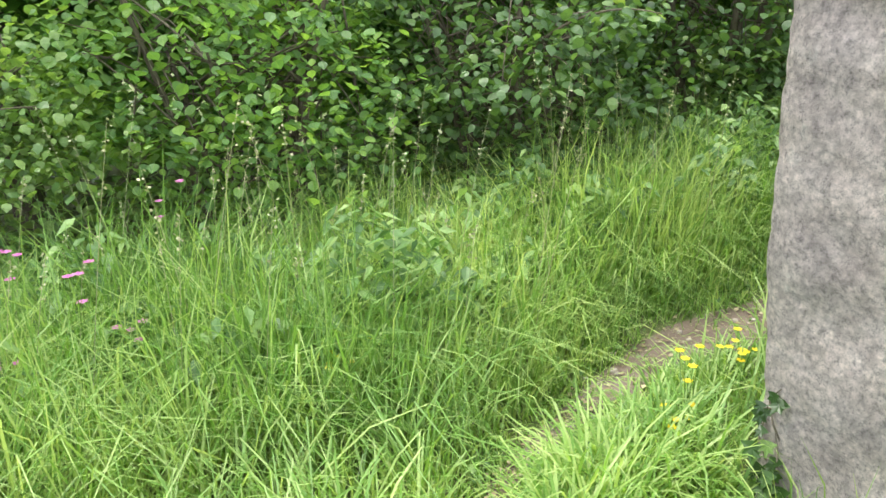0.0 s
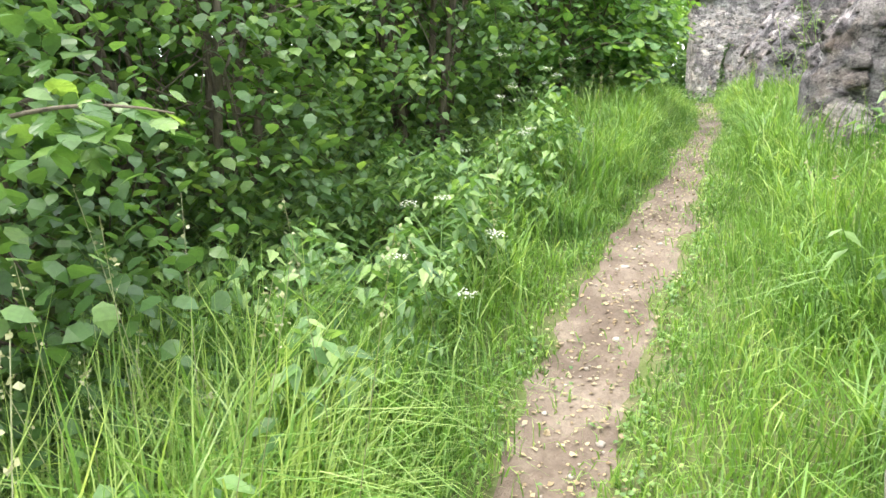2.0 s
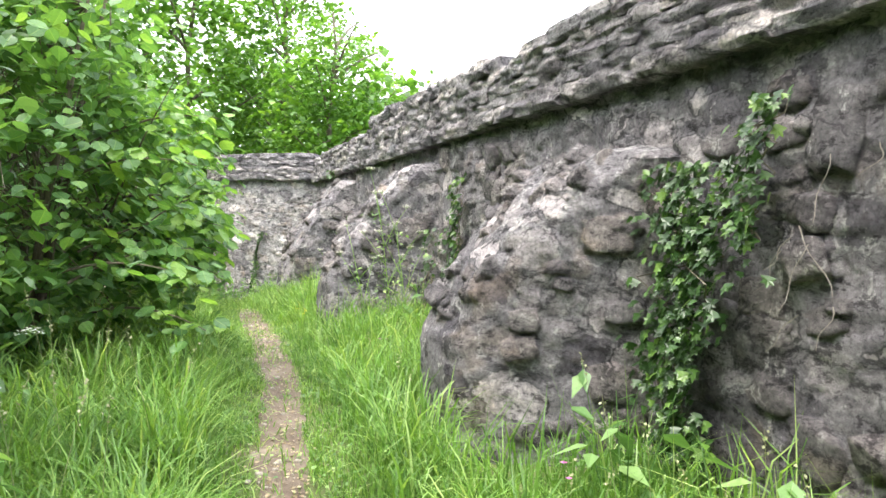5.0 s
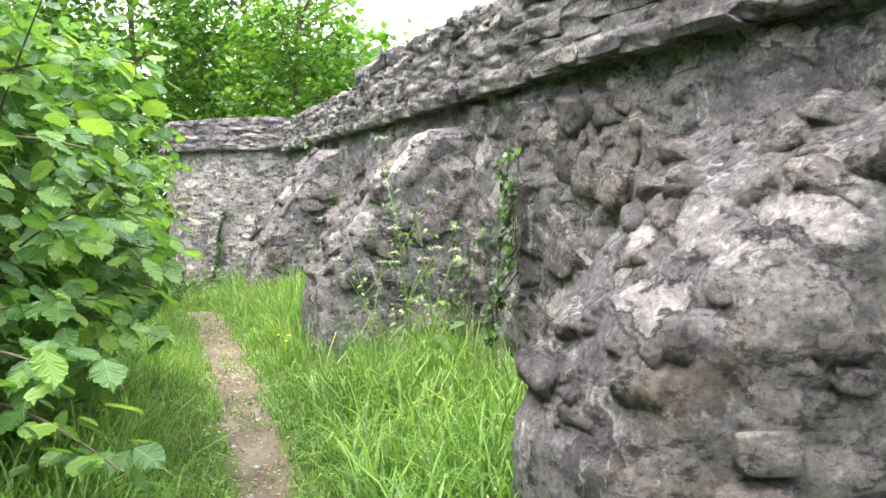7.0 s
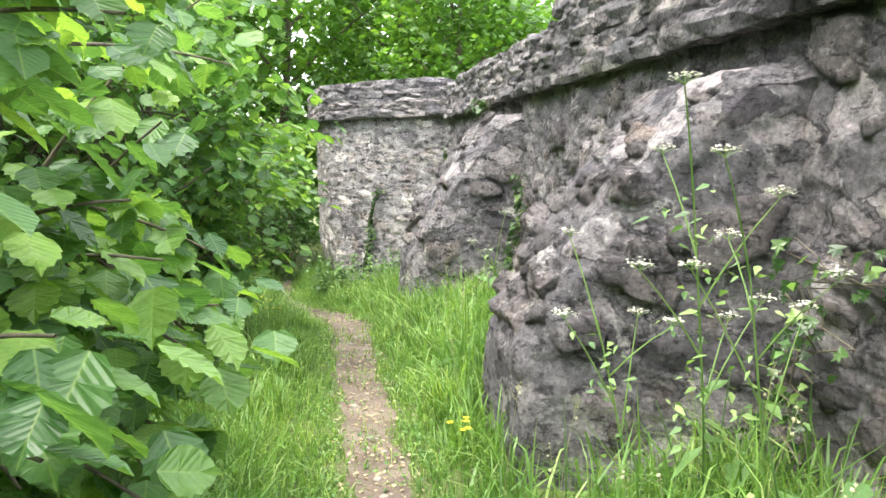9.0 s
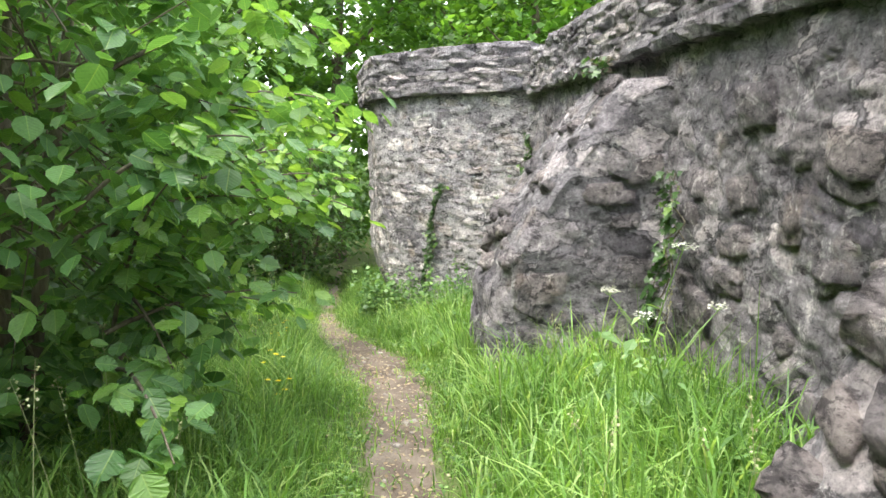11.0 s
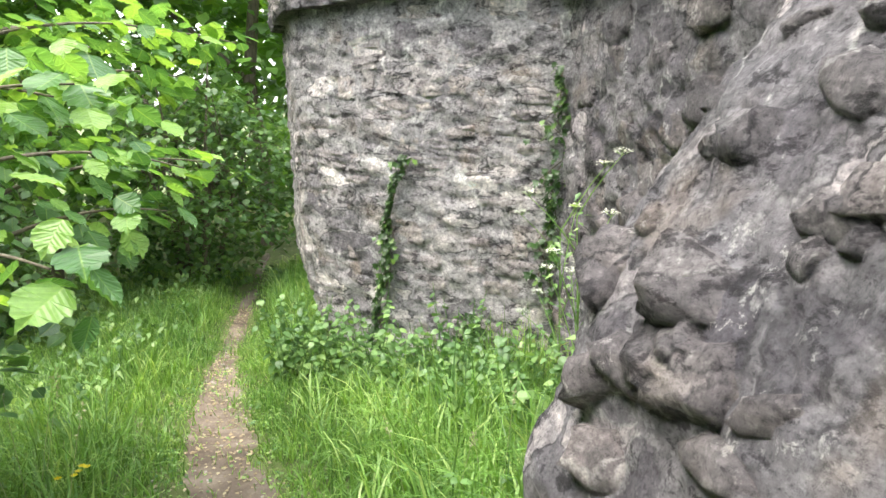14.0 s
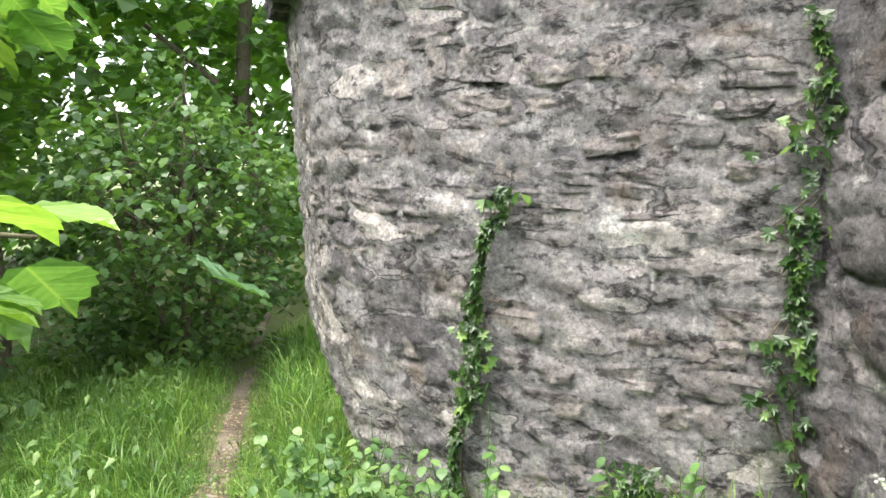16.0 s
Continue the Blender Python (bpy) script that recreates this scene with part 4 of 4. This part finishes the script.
def weed(x, y, h, size, count, shape=PLAIN_LEAF, name="nettle_plant", label="leafy green nettle growing at the wall foot", mat=None):
    z = float(ground_z(x, y))
    e = empty(name, (x, y, z))
    wood, green = [], []
    for i in range(4):
        a = i * 1.7 + x
        tip = (x + 0.2 * math.cos(a), y + 0.2 * math.sin(a), z + h * rng.uniform(0.7, 1.0))
        line = bent((x, y, z - 0.02), tip, 0.03, 6)
        wood.append(tube(line, np.linspace(0.005, 0.002, 6), 4))
        k = np.sort(rng.uniform(0.1, 1.0, count))
        at = np.stack([np.interp(k, np.linspace(0, 1, 6), line[:, c]) for c in range(3)], 1)
        green.append(leaves(shape, at, size * (1.2 - 0.6 * k) * rng.uniform(0.7, 1.2, count), rng.uniform(0, 6.28, count), rng.uniform(0.0, 0.7, count), rng.normal(0, 0.25, count), 0.08 + 0.75 * rng.random(count)))
    v, f, t = merge(wood)
    part("stem", mesh_of("stem", v, f, NETTLE, t, smooth=True), e)
    v, f, t = merge(green)
    tagged(part("leaves", mesh_of("leaves", v, f, mat or NETTLE, t), e), kind="stuff")
    return tagged(e, label, "weed", "weeds at the wall foot")


for _ in range(26):
    k = rng.random()
    weed(13.7 + 2.1 * k, 0.45 + 1.55 * k * 1.0 + rng.uniform(-0.1, 0.5) - 0.1, rng.uniform(0.55, 1.0), 0.09, 16, PLAIN_LEAF)
for _ in range(20):
    x = rng.uniform(12.2, 14.6)
    weed(x, rng.uniform(0.35, 1.1), rng.uniform(0.45, 0.9), 0.085, 16, PLAIN_LEAF)
for x, y, h in [(0.9, 0.7, 0.85), (1.4, 0.5, 0.7), (0.3, 0.6, 0.8), (-0.4, 0.5, 0.6), (4.9, 0.55, 0.8), (5.4, 0.6, 0.7), (8.9, 0.6, 0.6), (9.6, 0.5, 0.7), (8.0, 0.4, 0.5), (-1.4, 1.2, 0.6)]:
    weed(x, y, h, 0.24, 4, LONG_LEAF, "dock_plant", "tall green dock plant with long leaves by the wall")


# ---- flowers ----
def umbellifer(x, y, h, heads, lean=(0.0, 0.0)):
    """White umbels on branching stalks."""
    z = float(ground_z(x, y))
    e = empty("cow_parsley", (x, y, z))
    wood, flowers, green = [], [], []
    main = bent((x, y, z - 0.02), (x + lean[0], y + lean[1], z + h), 0.04, 8)
    wood.append(tube(main, np.linspace(0.007, 0.003, 8), 5))
    for i in range(heads):
        k = 3 + i % 5
        a = i * 2.4 + x
        top = main[k] + np.array([0.24 * math.cos(a), 0.24 * math.sin(a), 0.18 + 0.3 * rng.random()])
        if top[1] < 0.2:
            top[1] = 0.2
        wood.append(tube(bent(main[k], top, 0.02, 4), np.linspace(0.004, 0.002, 4), 4))
        for j in range(9):
            b = j * 2.4
            r = 0.045 * math.sqrt(j / 8)
            q = top + np.array([r * math.cos(b), r * math.sin(b), 0.03 - 4 * r * r])
            wood.append(tube(np.array([top, q]), [0.0012, 0.0008], 3))
            n = 5
            flowers.append(leaves(FAR_LEAF, q + rng.normal(0, 0.006, (n, 3)), np.full(n, 0.014), rng.uniform(0, 6.28, n), rng.uniform(-0.3, 0.3, n), rng.normal(0, 0.2, n), rng.random(n)))
        n = 10
        green.append(leaves(LONG_LEAF, main[k] + rng.normal(0, 0.07, (n, 3)), rng.uniform(0.03, 0.07, n), rng.uniform(0, 6.28, n), rng.uniform(0, 0.6, n), rng.normal(0, 0.3, n), rng.random(n)))
    v, f, t = merge(wood)
    part("stalk", mesh_of("stalk", v, f, NETTLE, t + 0.4), e)
    v, f, t = merge(flowers)
    tagged(part("flowers", mesh_of("flowers", v, f, PETAL_WHITE, t), e), kind="stuff")
    v, f, t = merge(green)
    tagged(part("leaves", mesh_of("leaves", v, f, NETTLE, t), e), kind="stuff")
    return tagged(e, "cow parsley with white flower heads on green stalks", "wild flower", "cow parsley plants")


for x, y, h, n, l in [(5.45, 0.55, 1.35, 6, (-0.25, 0.25)), (5.2, 0.45, 1.1, 5, (-0.1, 0.2)), (5.65, 0.75, 0.9, 4, (0.0, 0.2)), (13.0, 0.42, 1.35, 7, (0.0, 0.05)), (13.4, 0.4, 1.25, 6, (0.08, 0.0)),
                       (0.5, 3.35, 0.8, 6, (0, -0.1)), (1.2, 3.4, 0.8, 5, (0.1, -0.1)), (-2.2, 3.2, 0.55, 5, (0, -0.1)), (-0.6, 3.3, 0.6, 4, (0, -0.1)),
                      (8.6, 0.5, 0.7, 4, (0, 0.2))]:
    umbellifer(x, y, h, n, l)


def small_flower(x, y, h, mat, label, blooms=5, size=0.02, name="buttercup"):
    z = float(ground_z(x, y))
    e = empty(name, (x, y, z))
    wood, petals = [], []
    for i in range(blooms):
        tip = np.array([x + rng.normal(0, 0.05), y + rng.normal(0, 0.05), z + h * rng.uniform(0.8, 1.1)])
        wood.append(tube(bent((x, y, z), tip, 0.02, 4), np.linspace(0.002, 0.0012, 4), 3))
        n = 6
        petals.append(leaves(PLAIN_LEAF, np.repeat(tip[None], n, 0), np.full(n, size), np.arange(n) * 1.047, np.full(n, -0.35), np.zeros(n), rng.random(n)))
    v, f, t = merge(wood)
    part("stalk", mesh_of("stalk", v, f, GRASS, t), e)
    v, f, t = merge(petals)
    tagged(part("petals", mesh_of("petals", v, f, mat, t), e), kind="stuff")
    return tagged(e, label, "wild flower", name + "s in the grass")


for x, y, h in [(-4.45, 2.02, 0.35), (-4.38, 1.98, 0.33), (-4.85, 1.82, 0.45), (-4.9, 1.8, 0.3), (-5.6, 2.8, 0.35), (-5.9, 2.7, 0.35), (9.7, 2.5, 0.3), (10.4, 2.6, 0.3), (13.1, 2.9, 0.3), (11.9, 2.8, 0.3), (12.6, 3.1, 0.32), (6.3, 1.35, 0.3)]:
    small_flower(x, y, h, PETAL_YELLOW, "yellow buttercup flowers in the long grass")
for x, y, h in [(-6.75, 3.1, 0.75), (-6.6, 3.0, 0.62), (-6.95, 3.3, 0.8), (-6.3, 3.7, 0.95), (-7.0, 2.9, 0.6)]:
    small_flower(x, y, h, PETAL_PINK, "pink campion flowers on tall thin stalks", 4, 0.024, "campion")
for x, y, h in [(0.9, 1.0, 0.5), (0.2, 1.1, 0.35), (4.1, 1.0, 0.35)]:
    small_flower(x, y, h, PETAL_PINK, "pink campion flowers on tall thin stalks", 2, 0.018, "campion")


# ---- ivy ----
def ivy(points, out_yaw, label="dark green ivy climbing the old wall"):
    """Points of the climbing stems on the stone; leaves hang over one another, facing out."""
    pts = np.array(points)
    n = len(pts)
    e = empty("ivy", tuple(pts[np.argmin(pts[:, 2])]))
    lv = leaves(IVY_SHAPE, pts, rng.uniform(0.035, 0.075, n), out_yaw + rng.normal(0, 0.5, n), rng.uniform(0.6, 1.45, n), rng.normal(0, 0.4, n), rng.random(n) ** 2.4)
    tagged(part("leaves", mesh_of("leaves", lv[0], lv[1], IVY, lv[2]), e), kind="stuff")
    order = pts[np.argsort(pts[:, 2])]
    stems = []
    out = np.array([-math.sin(out_yaw), math.cos(out_yaw), 0]) * 0.035
    for k in range(3):
        line = order[k::max(2, n // 12)] - out
        if len(line) > 3:
            stems.append(tube(line, np.linspace(0.006, 0.003, len(line)), 4))
    v, f, t = merge(stems)
    part("stems", mesh_of("stems", v, f, BARK, t), e)
    return tagged(e, label, "ivy", "ivy on the wall")


def on_wall(x0, width, z0, z1, count, slope=0.0, y=0.16):
    out = []
    for _ in range(count):
        z = rng.uniform(z0, z1)
        k = (z - z0) / (z1 - z0)
        x = x0 + slope * k + rng.normal(0, 0.5) * width * (0.45 + 0.8 * k) + 0.06 * math.sin(z * 6)
        out.append((x, y + 0.10 * (1 - k) + rng.normal(0, 0.025), z))
    return out


def on_bastion(k0, width, z0, z1, count, slope=0.0):
    out = []
    for _ in range(count):
        z = rng.uniform(z0, z1)
        h = (z - z0) / (z1 - z0)
        k = k0 + slope * h + rng.normal(0, 0.5) * width * (0.6 + 0.5 * math.sin(z * 7)) + 0.04 * math.sin(z * 5)
        x, y = bastion_plan(max(k, 0.02), z)
        out.append((x - 0.05, y + 0.05, z))
    return out


ivy(on_wall(1.15, 0.36, 0.85, 2.3, 1050, 0.08, 0.19), 0.0)
ivy(on_wall(0.8, 0.12, 1.9, 2.55, 160, -0.1), 0.0, "lighter strand of young ivy on the wall")
ivy(on_wall(-0.8, 0.3, 0.55, 2.15, 620, 0.12), 0.0)
ivy(on_wall(9.7, 0.12, 1.15, 2.25, 150), 0.0)
ivy(on_wall(5.45, 0.35, 1.0, 2.0, 90), 0.0)
ivy(on_wall(4.75, 0.13, 1.2, 2.5, 190, -0.1), 0.0)
ivy(on_bastion(1.75, 0.11, 0.3, 1.95, 320, -0.45), 0.8, "thin strand of green ivy on the pale bastion")
ivy(on_bastion(0.14, 0.2, 0.4, 2.6, 330), 0.7, "green ivy in the corner of the wall")
ivy(on_bastion(0.75, 0.9, 0.35, 0.75, 160), 0.8, "low ivy along the foot of the bastion")
ivy([(-4.87 + rng.normal(0, 0.015), 1.46 + 0.05 * math.sin(z * 5) + rng.normal(0, 0.025), z) for z in rng.uniform(-0.25, 0.25, 40)], 1.57, "thin strand of ivy on the pale wall end")
for x, y, z in [(10.9, 0.3, 2.9), (10.7, 0.35, 2.88)]:
    ivy([(x + rng.normal(0, 0.07), y + rng.normal(0, 0.05), z + 0.12 * rng.random()) for _ in range(30)], 0.0, "small bright plant rooted on the buttress top")

# ---- dead rootlets on the wall ----
def rootlets():
    parts = []
    for _ in range(22):
        x, z = rng.uniform(-0.5, 0.75), rng.uniform(1.5, 2.3)
        n, run = 8, rng.uniform(0.1, 0.28)
        k = np.linspace(0, 1, n)
        line = np.stack([x + rng.uniform(-0.25, 0.15) * k + 0.02 * np.sin(7 * k + x * 9), 0.1 + 0.012 * np.sin(5 * k + z) + 0.04 * (2.9 - z) + 0.03 * k, z - run * k], 1)
        parts.append(tube(line, np.linspace(0.0028, 0.0012, n), 4))
    v, f, t = merge(parts)
    return tagged(new("rootlets", mesh_of("rootlets", v, f, PEBBLE, t + 0.6, smooth=True)), "thin pale dead ivy roots clinging to the wall", "roots", kind="stuff")


rootlets()

# ---- path litter ----
n = 5200
x = rng.uniform(-8, 19, n)
y = np.interp(x, PX, PY) + rng.normal(0, 0.62, n) * np.interp(x, PX, PW)
z = ground_z(x, y) + 0.018
v, f, t = leaves(FAR_LEAF, np.stack([x, y, z], 1), rng.uniform(0.01, 0.035, n), rng.uniform(0, 6.28, n), rng.normal(0, 0.2, n), rng.normal(0, 0.3, n), rng.random(n))
tagged(new("leaf_litter", mesh_of("leaf_litter", v, f, LITTER, t)), "dry brown leaf bits scattered on the path", "litter", kind="stuff")
PEB = [lump_mesh("pebbles", PEBBLE, k, 1.0, 1) for k in range(3)]
pv, pf, off = [], [], 0
for _ in range(380):
    me = PEB[int(rng.integers(3))]
    x = rng.uniform(-7, 18)
    y = np.interp(x, PX, PY) + rng.normal(0, 0.5) * np.interp(x, PX, PW)
    s = 0.012 + 0.03 * rng.random() ** 3
    co = np.array([q.co for q in me.vertices]) * (s, s, s * 0.6)
    a = rng.uniform(0, 6.28)
    co = np.stack([co[:, 0] * math.cos(a) - co[:, 1] * math.sin(a), co[:, 0] * math.sin(a) + co[:, 1] * math.cos(a), co[:, 2]], 1) + (x, y, float(ground_z(x, y)) + 0.014)
    pv.append(co), pf.append(np.array([p.vertices[:] for p in me.polygons]) + off)
    off += len(co)
tagged(new("pebbles", mesh_of("pebbles", np.concatenate(pv), np.concatenate(pf), PEBBLE, smooth=True)), "small grey pebbles trodden into the path", "pebbles", kind="stuff")

# ---- stones of the wall ----
LUMPS = [lump_mesh("stone", STONE_PIECE, k) for k in range(7)]
SLABS = [slab_mesh("coping_stone", STONE_DARK, k, 0.6) for k in range(7)]


def set_stone(owner, me, at, size, yaw=0.0, tilt=0.0, roll=0.0):
    ob = new(me.name.split(".")[0], me)
    ob.parent = owner
    ob.matrix_basis = pose(*at, tilt, roll, yaw) @ Matrix.Diagonal((*size, 1))
    return ob


# rough stones standing out of the wall face
for _ in range(330):
    x = rng.uniform(-3.0, 14.4)
    z = rng.uniform(float(ground_z(x, 0)) + 0.2, groove_z(x) - 0.15)
    if any(a - 0.1 < x < b + 0.1 for a, b in ((1.5, 3.0), (5.75, 6.98), (10.08, 11.6))):
        continue
    w = rng.uniform(0.12, 0.36)
    set_stone(WALL, LUMPS[int(rng.integers(7))], (x, -0.04 + 0.10 * (2.9 - z) / 2.4, z), (w, rng.uniform(0.10, 0.15), w * rng.uniform(0.5, 0.85)), 0, rng.uniform(-15, 15), rng.uniform(-25, 25))
# larger pale blocks that show in the face
for x, z, w, h in [(0.48, 2.34, 0.24, 0.36), (0.11, 2.48, 0.3, 0.14), (0.56, 2.02, 0.16, 0.16), (-0.13, 1.86, 0.42, 0.14), (0.6, 1.82, 0.22, 0.2), (3.7, 2.2, 0.3, 0.24), (4.2, 2.62, 0.26, 0.2), (8.2, 2.3, 0.34, 0.2), (9.0, 2.55, 0.3, 0.24), (12.6, 2.3, 0.3, 0.22), (13.2, 1.7, 0.28, 0.3)]:
    set_stone(WALL, LUMPS[int(rng.integers(7))], (x, -0.01 + 0.10 * (2.9 - z) / 2.4, z), (w, 0.15, h), 0, rng.uniform(-8, 8), rng.uniform(-15, 15))
# cobbles bedded in the buttresses
for ob, (x0, x1, reach, toe, top, splay) in BUTTRESSES:
    for _ in range(40):
        k = rng.random()
        d, z = reach - 0.07 - (reach - 0.32) * k ** 1.15, toe + (top - toe) * k ** 0.8
        w = rng.uniform(0.1, 0.27)
        set_stone(ob, LUMPS[int(rng.integers(7))], (rng.uniform(x0 + splay * d / reach + 0.1, x1 - 0.12), d - 0.02, z - 0.02), (w, w * rng.uniform(0.5, 0.8), w * rng.uniform(0.45, 0.75)), rng.uniform(-30, 30), rng.uniform(20, 60), rng.uniform(-25, 25))
    for _ in range(15):
        z = rng.uniform(toe - 0.75, top - 0.4)
        d = rng.uniform(0.15, max(0.3, reach - 0.15 - max(0, z - toe) * 0.8))
        w = rng.uniform(0.1, 0.28)
        set_stone(ob, LUMPS[int(rng.integers(7))], (x0 + splay * d / reach + 0.02, d, z), (0.07, w, w * rng.uniform(0.45, 0.8)), -math.degrees(math.atan2(splay, reach)), rng.uniform(-20, 20), 0)
# roughly coursed coping, overhanging the face
core = tagged(new("wall_coping"), "dark layered stone coping along the wall top", "wall", kind="structure")
cv = []
for x in np.linspace(WALL_START, WALL_END + 0.3, 40):
    top = groove_z(x) + 0.5
    cv += [(x, 0.02, groove_z(x) + 0.02), (x, 0.02, top), (x, -0.75, top), (x, -0.75, groove_z(x) + 0.02)]
cf = [(i * 4 + j, i * 4 + (j + 1) % 4, (i + 1) * 4 + (j + 1) % 4, (i + 1) * 4 + j) for i in range(39) for j in range(4)]
part("coping_core", mesh_of("coping_core", cv, cf, STONE_DARK), core)


def wall_top(x):
    """Uneven top edge of the coping."""
    return np.interp(x, [-5, 2, 3.3, 5.7, 8.1, 8.9, 9.0, 14.6], [3.35, 3.40, 3.44, 3.56, 3.66, 3.66, 3.50, 3.62])


for row in range(5):
    x = WALL_START + 0.1 * row
    while x < WALL_END:
        w = rng.uniform(0.22, 0.55)
        zb, zt = groove_z(x) + 0.02, float(wall_top(x)) + rng.uniform(-0.03, 0.03)
        h = (zt - zb) / 5
        if rng.random() > 0.04 or row < 4:
            set_stone(core, SLABS[int(rng.integers(7))], (x + w / 2, -0.105 + rng.normal(0, 0.012) + 0.035 * (row == 0), zb + h * (row + 0.5)), (w * 1.12, 0.36, h * 1.22), rng.uniform(-1.5, 1.5), 0, rng.uniform(-2, 2) - 1)
        x += w
for row in range(4):
    k = 0.05 * row
    while k < 4.4:
        w = rng.uniform(0.22, 0.5)
        x0, y0 = bastion_plan(k, 3.0)
        x1, y1 = bastion_plan(k + w, 3.0)
        set_stone(core, SLABS[int(rng.integers(7))], ((x0 + x1) / 2 + 0.05, (y0 + y1) / 2 - 0.05, 3.12 + 0.145 * (row + 0.5)), (w * 1.15, 0.4, 0.175), math.degrees(math.atan2(y1 - y0, x1 - x0)), 0, rng.uniform(-2, 2))
        k += w
# flat stones of the bastion, laid in rough courses
FLATS = [slab_mesh("stone", STONE_PALE_PIECE, k + 9) for k in range(7)]
z = 0.25
while z < 3.0:
    h = rng.uniform(0.09, 0.21)
    k = 0.1 + rng.random() * 0.2
    while k < 3.1:
        w = rng.uniform(0.14, 0.46)
        if rng.random() < 0.6:
            x0, y0 = bastion_plan(k, z)
            x1, y1 = bastion_plan(k + w, z)
            set_stone(BASTION, FLATS[int(rng.integers(7))], ((x0 + x1) / 2 + 0.03, (y0 + y1) / 2 - 0.03, z + h / 2 + rng.uniform(-0.03, 0.03)), (w * 0.9, 0.09 + rng.uniform(0, 0.03), h * rng.uniform(0.6, 1.05)), math.degrees(math.atan2(y1 - y0, x1 - x0)), rng.uniform(-3, 3), rng.uniform(-8, 8))
        k += w
    z += h
